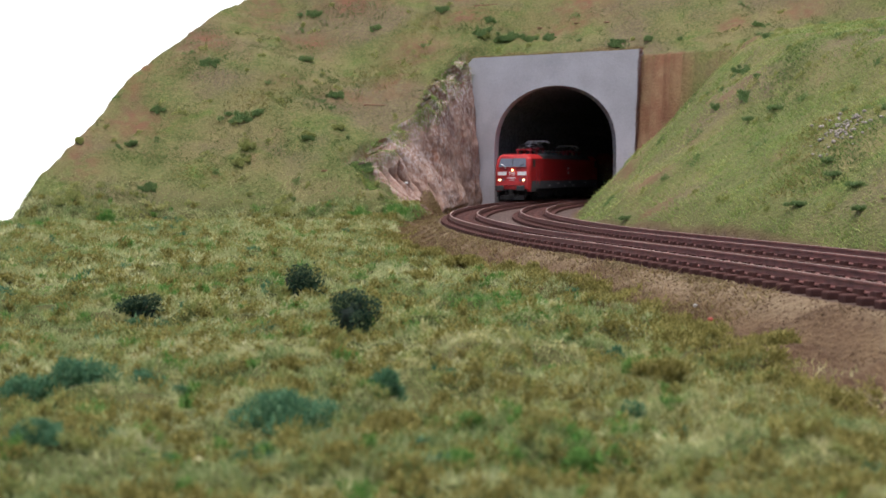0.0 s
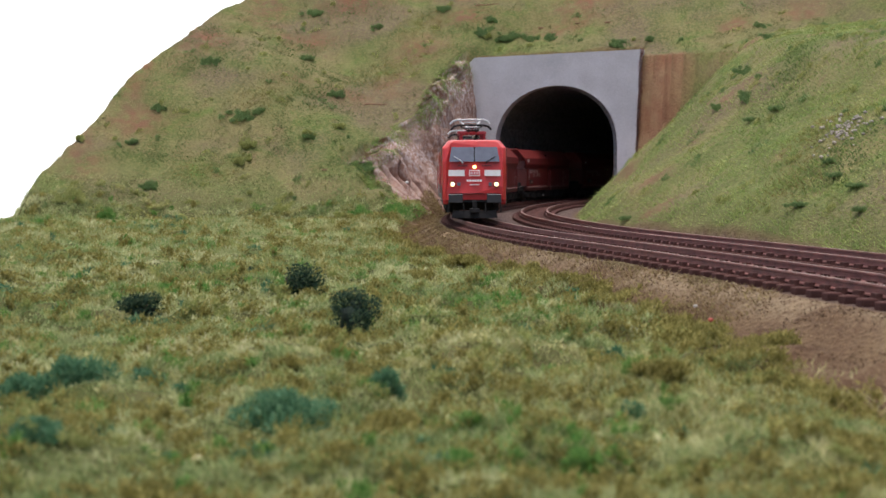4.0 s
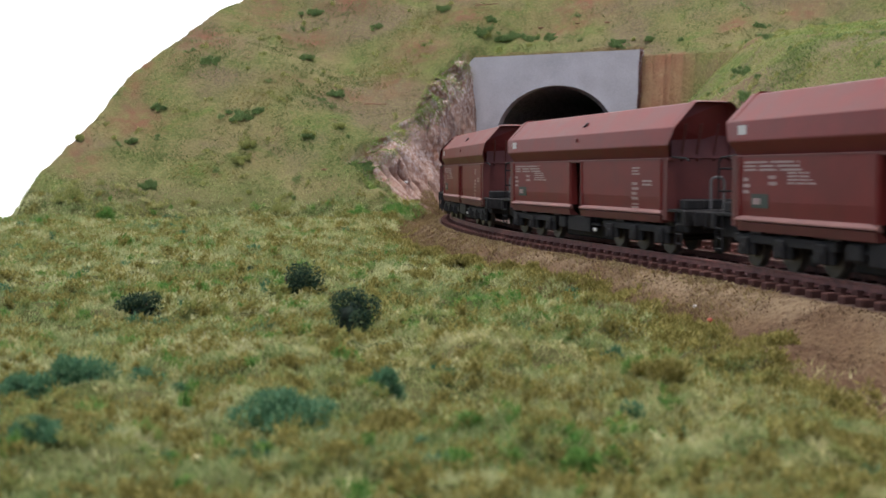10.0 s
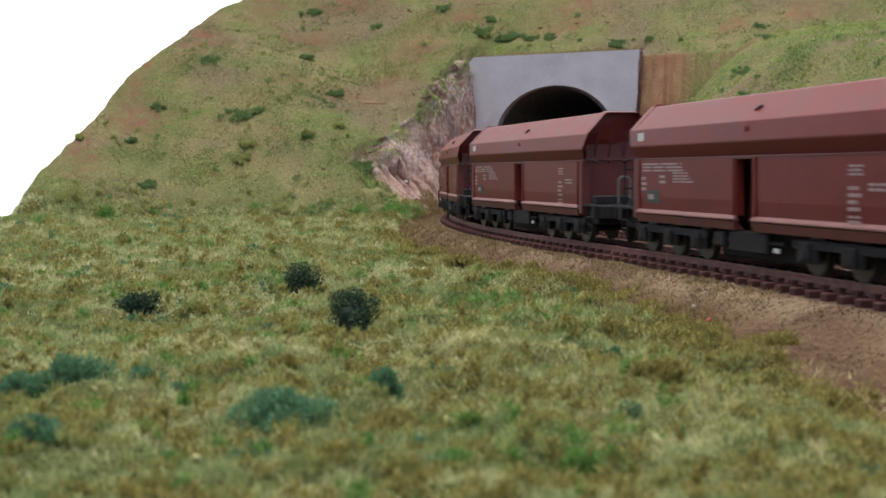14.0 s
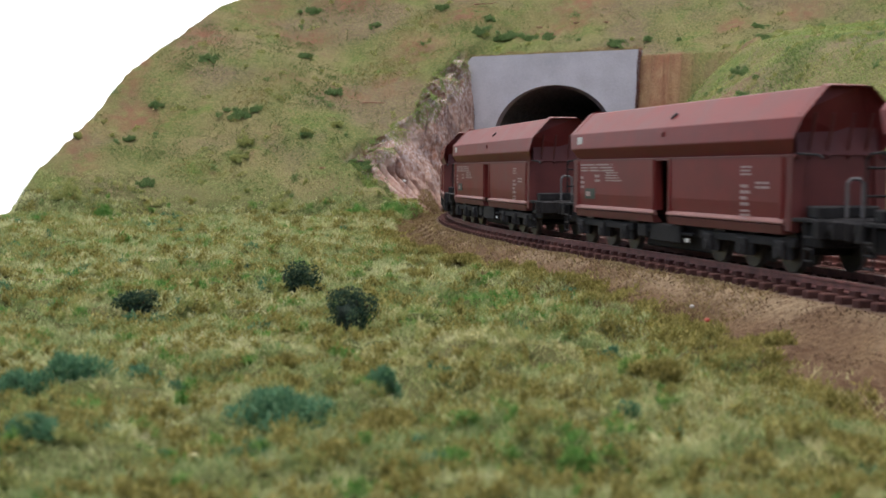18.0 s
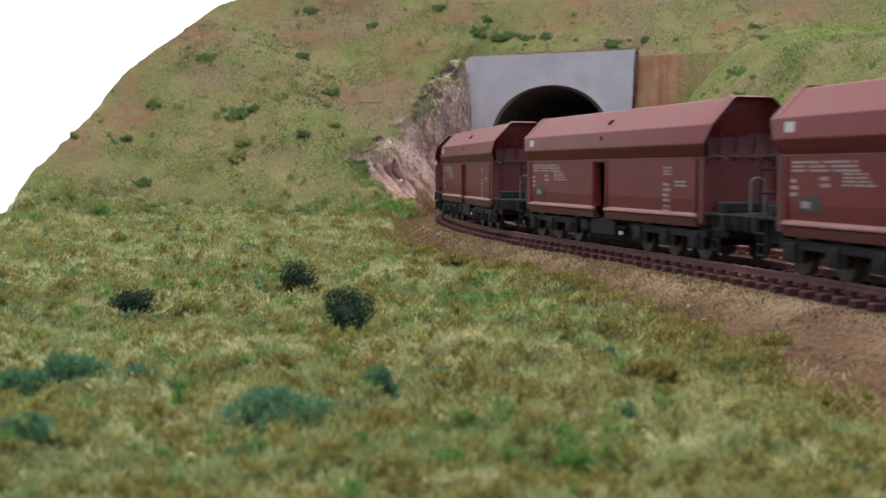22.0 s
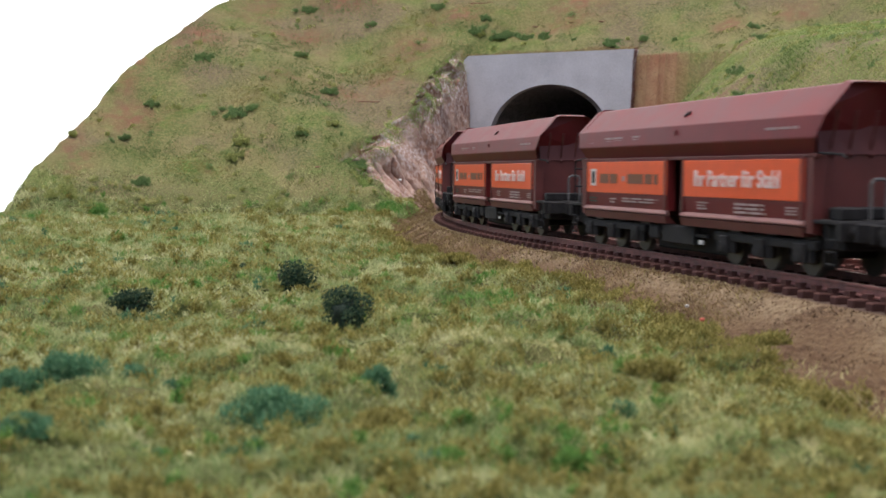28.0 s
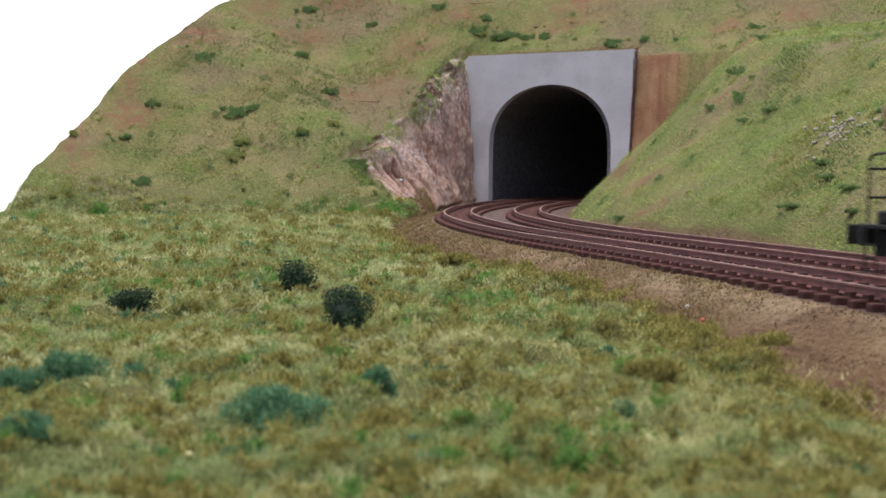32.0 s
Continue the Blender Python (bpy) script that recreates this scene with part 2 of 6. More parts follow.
    rock = smooth(-0.9, 0.0, left - cut) * smooth(-13.5, -11, d) * (d < -2.9) * (back < 0.4) * smooth(84.6, 85.8, y - np.minimum(np.minimum(cut, left), 2.6) + 0.4 * wave(x, y, 1.5, 66))
    red = np.maximum(smooth(-4.5, -2.5, back), smooth(0.6, 0.2, np.abs(back - 0.3))) * (back < 1.1) * (d > SPACING + 2.6) * (along > 13.8) * smooth(20.5, 16.0, along + 0.9 * wave(x, y, 1.2, 44))
    red = red * (1 - 0.85 * smooth(11.2, 12.6, out + 0.7 * wave(x, y, 0.9, 45)))
    rust = np.zeros(x.shape)
    for rx, ry, ra, rb in RUST:
        rust = np.maximum(rust, np.exp(-((x - rx) / ra) ** 2 - ((y - ry) / rb) ** 2 + 0.25 * wave(x, y, 1.3, 41)))
    GRID["flat_rust"] = np.clip(rust, 0, 1)
    return out, s, d, back, along, np.clip(rock, 0, 1), np.clip(red, 0, 1)


def steps(parts):
    v = []
    for a, b, h in parts:
        v += list(np.arange(a, b, h))
    return np.array(v + [parts[-1][1]])


GX = steps(((-46, -30, 1.0), (-30, -20, 0.42), (-20, 12, 0.2), (12, 32, 0.42), (32, 60, 1.2), (60, 220, 5)))
GY = steps(((-96, 4, 4), (4, 8, 0.5), (8, 58, 0.2), (58, 112, 0.42), (112, 130, 1.2), (130, 190, 5)))


def grass_edge(x, y):
    """Offset from the near track at which the ragged edge of the turf lies."""
    return np.interp(y, (19, 24, 29, 34, 46, 60, 90), (-5.4, -4.5, -3.5, -3.25, -3.95, -4.1, -4.3)) + 0.9 * (vnoise(x, y, 1.1, 211) - 0.5) + 0.35 * (vnoise(x, y, 0.4, 212) - 0.5)


def make_ground():
    X, Y = np.meshgrid(GX, GY)
    x, y = X.ravel(), Y.ravel()
    z, s, d, back, along, rock, red = ground_height(x, y)
    nx, ny = len(GX), len(GY)
    for key, arr in (("z", z), ("d", d), ("back", back), ("rust", GRID["flat_rust"]), ("bare", np.maximum(rock, red * 0.9))):
        GRID[key] = arr.reshape(ny, nx)
    idx = np.arange(nx * ny).reshape(ny, nx)
    quads = np.stack([idx[:-1, :-1], idx[:-1, 1:], idx[1:, 1:], idx[1:, :-1]], -1).reshape(-1, 4)
    # open the mouth of the tunnel and end the board behind the field
    c = quads
    cx, cy = x[c].mean(1), y[c].mean(1)
    cz, cs, cd, cb, ca = z[c].mean(1), s[c].mean(1), d[c].mean(1), back[c], along[c]
    mouth = (cb.min(1) < 0.25) & (cb.max(1) > 0.25) & (ca.mean(1) > 1.0) & (ca.mean(1) < 14.5)
    keep = ~mouth & ~((cx < -27.5) & (cy > 83.5) & (z[c].max(1) < -0.4)) 
    quads = quads[keep]
    me = bpy.data.meshes.new("ground")
    me.from_pydata(np.stack([x, y, z - 1.2 * rock], 1) * S, [], quads.tolist())
    me.shade_smooth()
    # bare rock in the cutting, earth on the shoulder of the track
    side = smooth(-0.55, 0.35, d - grass_edge(x, y)) * smooth(SPACING + 2.9, SPACING + 2.3, d) * (back < 0)
    at = me.attributes.new("earth", "FLOAT", "POINT")
    at.data.foreach_set("value", rock.astype(np.float32))
    at = me.attributes.new("rust", "FLOAT", "POINT")
    at.data.foreach_set("value", GRID["flat_rust"].astype(np.float32))
    at = me.attributes.new("red", "FLOAT", "POINT")
    at.data.foreach_set("value", red.astype(np.float32))
    at = me.attributes.new("bed", "FLOAT", "POINT")
    at.data.foreach_set("value", np.clip(side, 0, 1).astype(np.float32))
    gravel = (smooth(-1.0, -0.6, d) * smooth(SPACING + 2.6, SPACING + 2.1, d) * (back < 1)).astype(np.float32)
    at = me.attributes.new("gravel", "FLOAT", "POINT")
    at.data.foreach_set("value", gravel)
    low = (smooth(1.5, 1.2, np.minimum(np.abs(d), np.abs(d - SPACING))) * (back < 1)).astype(np.float32)
    at = me.attributes.new("between_rails", "FLOAT", "POINT")
    at.data.foreach_set("value", low)
    sand = smooth(-2.7, -2.0, d) * smooth(-1.2, -1.5, d) * smooth(0.3, 0.6, vnoise(s, d * 0.6, 1.6, 271)) * (back < 0)
    at = me.attributes.new("sand", "FLOAT", "POINT")
    at.data.foreach_set("value", sand.astype(np.float32))
    at = me.attributes.new("hill", "FLOAT", "POINT")
    at.data.foreach_set("value", smooth(-0.6, 1.5, z).astype(np.float32))
    me.materials.append(M_GROUND)
    ob = new("ground", me)
    tagged(ob, "model landscape of green and ochre static grass with hillside and bare earth", "ground", kind="structure")
    return ob


def ground_material():
    m = bpy.data.materials.new("grass_ground")
    m.use_nodes = True
    t = m.node_tree
    b = t.nodes["Principled BSDF"]
    b.inputs["Roughness"].default_value = 0.95
    b.inputs["Specular IOR Level"].default_value = 0.1
    co = t.nodes.new("ShaderNodeTexCoord")

    def nz(scale, detail=4.0, dist=0.0):
        n = t.nodes.new("ShaderNodeTexNoise")
        n.inputs["Scale"].default_value = scale
        n.inputs["Detail"].default_value = detail
        n.inputs["Distortion"].default_value = dist
        t.links.new(co.outputs["Object"], n.inputs["Vector"])
        return n.outputs[0]

    def rng(sock, a, c):
        r = t.nodes.new("ShaderNodeMapRange")
        r.inputs[1].default_value, r.inputs[2].default_value = a, c
        t.links.new(sock, r.inputs[0])
        return r.outputs[0]

    def mixc(fac, a, c):
        x = t.nodes.new("ShaderNodeMix")
        x.data_type = "RGBA"
        for k, v in ((6, a), (7, c)):
            if isinstance(v, tuple):
                x.inputs[k].default_value = (*v, 1)
            else:
                t.links.new(v, x.inputs[k])
        t.links.new(fac, x.inputs[0])
        return x.outputs[2]

    def attr(name):
        a = t.nodes.new("ShaderNodeAttribute")
        a.attribute_name = name
        return a.outputs["Fac"]

    def times(a, c):
        x = t.nodes.new("ShaderNodeMath")
        x.operation = "MULTIPLY"
        for k, v in ((0, a), (1, c)):
            if isinstance(v, float):
                x.inputs[k].default_value = v
            else:
                t.links.new(v, x.inputs[k])
        return x.outputs[0]

    green = mixc(rng(nz(14, 5, 0.6), 0.42, 0.6), (0.105, 0.128, 0.042), (0.18, 0.158, 0.072))
    green = mixc(rng(nz(32, 4, 0.4), 0.52, 0.68), green, (0.085, 0.14, 0.03))
    green = mixc(times(rng(nz(9, 3), 0.5, 0.62), attr("hill")), green, (0.148, 0.116, 0.073))
    green = mixc(times(times(rng(nz(55, 3), 0.60, 0.75), attr("hill")), 0.5), green, (0.19, 0.105, 0.07))
    green = mixc(times(rng(nz(420, 4), 0.4, 0.7), 0.55), green, (0.30, 0.26, 0.11))
    green = mixc(attr("hill"), mixc(rng(nz(40, 4), 0.4, 0.62), (0.085, 0.098, 0.032), (0.14, 0.13, 0.055)), green)
    earth = mixc(rng(nz(130, 6, 0.8), 0.42, 0.66), (0.20, 0.10, 0.07), (0.50, 0.39, 0.33))
    redearth = mixc(rng(nz(60, 6, 0.4), 0.38, 0.68), (0.215, 0.088, 0.058), (0.28, 0.165, 0.10))
    bed = mixc(rng(nz(70, 4), 0.35, 0.7), (0.095, 0.054, 0.032), (0.145, 0.093, 0.052))
    bed = mixc(times(rng(nz(700, 5), 0.4, 0.75), 0.6), bed, (0.235, 0.165, 0.095))
    bed = mixc(attr("gravel"), bed, mixc(rng(nz(900, 4), 0.4, 0.65), (0.075, 0.045, 0.04), (0.17, 0.125, 0.11)))
    bed = mixc(times(attr("sand"), rng(nz(500, 4), 0.25, 0.6)), bed, (0.27, 0.20, 0.125))
    bed = mixc(attr("between_rails"), bed, mixc(rng(nz(900, 4), 0.4, 0.7), (0.07, 0.042, 0.036), (0.13, 0.09, 0.078)))
    green = mixc(times(attr("rust"), rng(nz(120, 5), 0.3, 0.6)), green, mixc(rng(nz(25, 3), 0.4, 0.6), (0.165, 0.105, 0.06), (0.20, 0.10, 0.06)))
    col = mixc(attr("earth"), green, earth)
    col = mixc(attr("red"), col, redearth)
    col = mixc(attr("bed"), col, bed)
    t.links.new(col, b.inputs["Base Color"])
    bp = t.nodes.new("ShaderNodeBump")
    bp.inputs["Strength"].default_value = 0.9
    bp.inputs["Distance"].default_value = 0.0015
    t.links.new(nz(700, 5), bp.inputs["Height"])
    t.links.new(bp.outputs[0], b.inputs["Normal"])
    return m


M_GROUND = ground_material()
make_ground()


def rock_material():
    """Red-brown painted plaster, dry-brushed with white on its rough places."""
    m = mat("rock_brown", (0.265, 0.145, 0.107), 0.8, spread=0.2, scale=55, bump=0.5, fine=900, color2=(0.43, 0.285, 0.225), spec=0.2)
    t = m.node_tree
    b = t.nodes["Principled BSDF"]
    col = b.inputs["Base Color"].links[0].from_socket
    co = t.nodes.new("ShaderNodeTexCoord")

    def nz(scale, stretch, lo, hi, detail=5):
        mp = t.nodes.new("ShaderNodeMapping")
        mp.inputs["Scale"].default_value = stretch
        n = t.nodes.new("ShaderNodeTexNoise")
        n.inputs["Scale"].default_value = scale
        n.inputs["Detail"].default_value = detail
        n.inputs["Roughness"].default_value = 0.65
        t.links.new(co.outputs["Object"], mp.inputs[0])
        t.links.new(mp.outputs[0], n.inputs["Vector"])
        r = t.nodes.new("ShaderNodeMapRange")
        r.inputs[1].default_value, r.inputs[2].default_value = lo, hi
        t.links.new(n.outputs[0], r.inputs[0])
        return r.outputs[0]

    def over(fac, color):
        nonlocal col
        mx = t.nodes.new("ShaderNodeMix")
        mx.data_type = "RGBA"
        t.links.new(fac, mx.inputs[0])
        t.links.new(col, mx.inputs[6])
        mx.inputs[7].default_value = (*color, 1)
        col = mx.outputs[2]

    def both(a, c):
        x = t.nodes.new("ShaderNodeMath")
        x.operation = "MULTIPLY"
        t.links.new(a, x.inputs[0])
        t.links.new(c, x.inputs[1])
        return x.outputs[0]

    over(nz(70, (1, 1, 0.25), 0.5, 0.72), (0.25, 0.105, 0.065))
    over(nz(120, (1, 1, 0.3), 0.6, 0.8), (0.12, 0.065, 0.05))
    at = t.nodes.new("ShaderNodeAttribute")
    at.attribute_name = "chalk"
    over(both(nz(460, (1, 1, 0.5), 0.46, 0.60, 4), at.outputs["Fac"]), (0.62, 0.53, 0.50))
    t.links.new(col, b.inputs["Base Color"])
    return m


M_ROCK = rock_material()
FRINGE = {}


def make_rock_face():
    """Plaster rock of the cutting beside the portal, a dense rugged sheet just proud of the slope."""
    yy, ff = np.arange(83.6, 102.9, 0.085), np.linspace(0, 1, 100)
    Y, F = np.meshgrid(yy, ff)
    y, f = Y.ravel(), F.ravel()
    line = np.interp(-y, -LY[(LS > -75) & (LS < 0)], LX[(LS > -75) & (LS < 0)])
    top = np.maximum(-1.1 + 0.64 * (y - 82) + 0.45, -0.6)
    z = -0.7 + (top + 0.7) * f
    k = np.interp(y, CUT_Y, CUT)
    x = line - 4.25 - (z + 0.5) / k
    # bulging outcrop, upright ribs, crumbly grain
    relief = (0.75 * (vnoise(y + 0.25 * z, z * 0.45, 2.3, 61) - 0.4) + 0.42 * (vnoise(y + 0.3 * z, z * 0.4, 0.95, 62) - 0.5)
              + 0.2 * (vnoise(y, z * 0.5, 0.42, 63) - 0.5) + 0.09 * (vnoise(y, z, 0.2, 64) - 0.5))
    ledge = 0.5 * np.exp(-((y - 89.6) / 1.5) ** 2 - ((z - 3.4) / 1.0) ** 2) + 0.35 * np.exp(-((y - 97) / 1.6) ** 2 - ((z - 7.6) / 1.4) ** 2)
    crack = np.zeros(y.shape)
    for y0, tilt, z1, deep in ((86.2, 0.5, 2.2, 0.5), (87.1, 0.45, 2.6, 0.6), (88.0, 0.36, 2.4, 0.8), (88.9, 0.2, 2.7, 1.0), (89.9, 0.12, 4.0, 0.8), (91.2, 0.3, 3.6, 0.5), (93.4, 0.12, 6.0, 0.3), (96.0, 0.1, 7.5, 0.3)):
        w = y - y0 - tilt * z + 0.12 * np.sin(z * 3 + y0)
        crack = np.maximum(crack, deep * np.exp(-(w / 0.15) ** 2) * smooth(z1 + 0.4, z1 - 0.6, z))
    low = y - np.minimum(z, 2.6) - 0.5 * np.maximum(z - 2.6, 0)
    mask = smooth(84.7, 85.7, low + 0.7 * (vnoise(y, z, 0.8, 66) - 0.5)) * smooth(1.02, 0.93, f + 0.26 * vnoise(y + z, z * 0.3, 1.1, 67) - 0.13 + 0.16 * (vnoise(y, z, 0.35, 69) - 0.5))
    lift = (0.22 + relief + ledge - crack) * smooth(0, 0.05, f) * mask - 0.55 * (1 - mask)
    px, py, pz = x + 0.85 * lift, y - 0.35 * lift, z + 0.25 * lift
    back = (px - PA[0]) * PN[0] + (py - PA[1]) * PN[1]
    nx, ny = len(yy), len(ff)
    idx = np.arange(nx * ny).reshape(ny, nx)
    q = np.stack([idx[:-1, :-1], idx[:-1, 1:], idx[1:, 1:], idx[1:, :-1]], -1).reshape(-1, 4)
    q = q[back[q].max(1) < 0.35]
    me = bpy.data.meshes.new("rock_face")
    me.from_pydata(np.stack([px, py, pz], 1) * S, [], q.tolist())
    me.shade_smooth()
    # chalky dry-brushing, strongest on the outcrop and along the upper rim
    chalk = 0.42 + 0.7 * np.maximum(np.exp(-((y - 90.3) / 1.9) ** 2 - ((z - 4.2) / 1.7) ** 2), smooth(0.66, 0.9, f) * smooth(93, 96, y)) + 0.5 * (vnoise(y, z, 1.2, 68) - 0.4)
    at = me.attributes.new("chalk", "FLOAT", "POINT")
    at.data.foreach_set("value", np.clip(chalk - 1.2 * crack, 0, 1).astype(np.float32))
    me.materials.append(M_ROCK)
    tagged(new("rock_face", me), "rugged brown plaster rock face with whitish edges beside the portal", "rock face", kind="structure")
    # where grass creeps over the rim of the rock
    edge = np.maximum(smooth(0.72, 1.0, f), smooth(1.2, 0.0, low - 84.7))
    sel = (edge > 0.02) & (back < 0.1) & (f > 0.03)
    FRINGE["p"], FRINGE["edge"] = np.stack([px, py, np.maximum(pz, z)], 1)[sel], edge[sel]


make_rock_face()

# white backdrop behind the layout, made to glow for its overexposure, and the board's underside
bm = B()
box(bm, -160, 260, 235, 238, -120, 260)
tagged(part("backdrop", bm, M_BACK), "plain white backdrop behind the layout, glowing to look overexposed", "backdrop", kind="structure")
bm = B()
box(bm, -260, 320, -200, 260, -122, -119)
tagged(part("floor", bm, mat("floor_grey", (0.35, 0.33, 0.31), 0.6, scale=3)), "plain grey floor of the room", "floor", kind="structure")


# ---- tunnel ----
def portal_point(u, w, z):
    p = PA + PU * u + PN * w
    return (p[0], p[1], z)


def arch(n=20, inset=0.0):
    """The outline of the opening, from one foot over the crown to the other, as (u, z)."""
    c, a, spring, crown = 7.85, 5.1 - inset, 4.2, 9.2 - inset
    pts = [(c - 1.05 * a, -0.6)]
    for i in range(n + 1):
        g = math.pi * (1 - i / n)
        pts.append((c + a * (1.05 if g > math.pi / 2 else 1.01) * math.cos(g), spring + (crown - spring) * math.sin(g) ** 0.85))
    pts.append((c + 1.01 * a, -0.6))
    return pts


def make_portal():
    root = empty("tunnel_portal", "grey painted concrete tunnel portal with a round arch", "tunnel portal", kind="structure")
    bm = B()
    inner = arch()
    W = float(np.linalg.norm(PB - PA))
    outer = []
    c = 7.85
    for k, (u, z) in enumerate(inner):
        if u < c and (z <= 4.2 + 1e-6 or u - c < -4.4):
            outer.append((0.95 - 0.075 * max(z, 0), z))
        elif u > c and (z <= 4.2 + 1e-6 or u - c > 4.4):
            outer.append((W - 0.55 + 0.035 * max(z, 0), z))
        else:
            outer.append((W / 2 + (u - c) / 4.3 * W / 2, PTOP))
    # slightly clipped and worn upper corner
    tops = [i for i, q in enumerate(outer) if q[1] == PTOP]
    outer[tops[0]] = (0.12, PTOP - 0.45)
    outer[tops[1]] = (0.6, PTOP)
    outer[tops[-1]] = (W - 0.05, PTOP)
    rows = [[bm.verts.new(portal_point(u, w, z)) for u, z in r] for r, w in ((outer, 0.0), (inner, 0.0), (inner, 0.8), (outer, 0.8))]
    for a, b in zip(rows, rows[1:] + rows[:1]):
        for i in range(len(a) - 1):
            bm.faces.new((a[i], a[i + 1], b[i + 1], b[i]))
    bmesh.ops.remove_doubles(bm, verts=bm.verts, dist=1e-4)
    part("wall", bm, M_CONCRETE, root)
    # lining follows the track into the hill
    bm = B()
    rings = []
    ring0 = [Vector(portal_point(u, 0.8, z)) for u, z in inner]
    rings.append([v.copy() for v in ring0])
    s0 = -49.5
    for i in range(1, 14):
        x, y, th = on_line(s0 - i * 4.0, 2.0)
        side = Vector((-math.sin(th), math.cos(th), 0))
        rings.append([Vector((x, y, 0)) + side * (u - 7.85) + Vector((0, 0, z)) for u, z in inner])
    vs = [[bm.verts.new(p) for p in r] for r in rings]
    for a, b in zip(vs, vs[1:]):
        for i in range(len(a) - 1):
            bm.faces.new((a[i], a[i + 1], b[i + 1], b[i]))
    bm.faces.new(vs[-1])
    part("lining", bm, M_LINING, root, "black tunnel lining greyed with lens haze")
    bm = B()
    rows = [[bm.verts.new((r[0].x, r[0].y, -0.4)), bm.verts.new((r[-1].x, r[-1].y, -0.4))] for r in rings]
    first = [bm.verts.new(portal_point(u, -0.6, -0.4)) for u in (2.6, 13.1)]
    rows.insert(0, first)
    for a, b in zip(rows, rows[1:]):
        bm.faces.new((a[0], a[1], b[1], b[0]))
    part("tunnel_floor", bm, M_BALLAST, root, "dark ballast on the tunnel floor")


make_portal()


# ---- track ----

def sweep(bm, prof, s0, s1, step, d):
    n = int((s1 - s0) / step) + 1
    rings = []
    for i in range(n):
        x, y, th = on_line(s0 + (s1 - s0) * i / (n - 1), d)
        rings.append([(x - o * math.sin(th), y + o * math.cos(th), z) for o, z in prof])
    return loft(bm, rings)


RAIL = [(-0.085, -0.235), (0.085, -0.235), (0.085, -0.205), (0.02, -0.185), (0.02, -0.065), (0.042, -0.05), (0.042, -0.006), (0.034, 0.0),
        (-0.034, 0.0), (-0.042, -0.006), (-0.042, -0.05), (-0.02, -0.065), (-0.02, -0.185), (-0.085, -0.205)]


def make_track(name, d, label):
    root = empty(name, label, "railway track", "pair of tracks", kind="structure")
    for g in (-0.7535, 0.7535):
        bm = B()
        sweep(bm, RAIL, -120, 330, 1.25, d + g)
        part("rail", bm, M_RUST, root, "rust-brown steel rail")
        bm = B()
        sweep(bm, [(-0.034, -0.003), (0.034, -0.003), (0.034, 0.004), (-0.034, 0.004)], -120, 330, 1.25, d + g)
        part("railhead", bm, M_RAILTOP, root, "worn bright top of the rail")
    bm = B()
    box(bm, -0.125, 0.125, -1.27, 1.27, -0.46, -0.245, 0.025)
    for g in (-0.7535, 0.7535):
        for o in (-0.13, 0.13):
            box(bm, -0.11, 0.11, g + o - 0.07, g + o + 0.07, -0.26, -0.15)
    first = part("sleeper", bm, M_SLEEPER, root)
    i = 0
    s = -62.0
    while s < 26:
        x, y, th = on_line(s, d)
        o = first if i == 0 else new("sleeper", first.data)
        o.parent = root
        o.matrix_basis = pose(x * S, y * S, 0, 0, 0, math.degrees(th))
        s += 0.63
        i += 1
    # the rest of the sleepers, out of sight behind the viewer
    bm = B()
    while s < 330:
        x, y, th = on_line(s, d)
        bmesh.ops.create_cube(bm, size=1, matrix=Matrix.Translation((x, y, -0.345)) @ Matrix.Rotation(th, 4, "Z") @ Matrix.Diagonal((0.28, 2.54, 0.2, 1)))
        s += 0.63
    rest = part("sleepers", bm, M_SLEEPER, root)
    rest["kind"] = "stuff"


make_track("near_track", 0.0, "rust-brown model railway track on dark sleepers")
make_track("far_track", SPACING, "second rust-brown model railway track on dark sleepers")

# ---- vehicles ----
def wheelset(parent, u, r, black, steel):
    """Two wheels on an axle, across the track at u."""
    bm = B()
    rod(bm, (u, -0.8, r), (u, 0.8, r), 0.09)
    axle = part("axle", bm, black, parent)
    for sgn in (-1, 1):
        bm = B()
        rod(bm, (u, sgn * 0.69, r), (u, sgn * 0.82, r), r - 0.015, 24)
        rod(bm, (u, sgn * 0.66, r), (u, sgn * 0.69, r), r + 0.025, 24)
        rod(bm, (u, sgn * 0.82, r), (u, sgn * 0.87, r), r * 0.45, 16)
        part("wheel", bm, steel, axle, smooth=False)
    return axle


def buffer_part(parent, u, v, z, sgn, material, wide=0.34):
    bm = B()
    rod(bm, (u, v, z), (u + sgn * 0.42, v, z), 0.13, 12)
    rod(bm, (u - sgn * 0.05, v, z), (u + sgn * 0.05, v, z), 0.2, 12)
    box(bm, min(u + sgn * 0.42, u + sgn * 0.5), max(u + sgn * 0.42, u + sgn * 0.5), v - wide, v + wide, z - 0.2, z + 0.2, 0.03)
    return part("buffer", bm, material, parent, "black buffer with a rectangular head")


def bars(parent, plane, x0, x1, z0, z1, rows, seed, name="lettering", material=None, side=-1, off=0.008, gap=0.45):
    """Rows of plain bars standing for small print on a side wall at |v| = plane."""
    rs = random.Random(seed)
    bm = B()
    h = (z1 - z0) / rows
    for i in range(rows):
        x = x0
        end = x1 - rs.random() * 0.3 * (x1 - x0)
        while x < end - 0.02:
            w = rs.uniform(0.18, 0.5) * (x1 - x0)
            e = min(x + w, end)
            y = side * plane
            z = z0 + i * h
            ys = sorted((y, y + side * off))
            box(bm, x, e, ys[0], ys[1], z, z + h * (1 - gap))
            x = e + 0.06 * (x1 - x0)
    return part(name, bm, material or M_WHITE, parent, "plain white print")


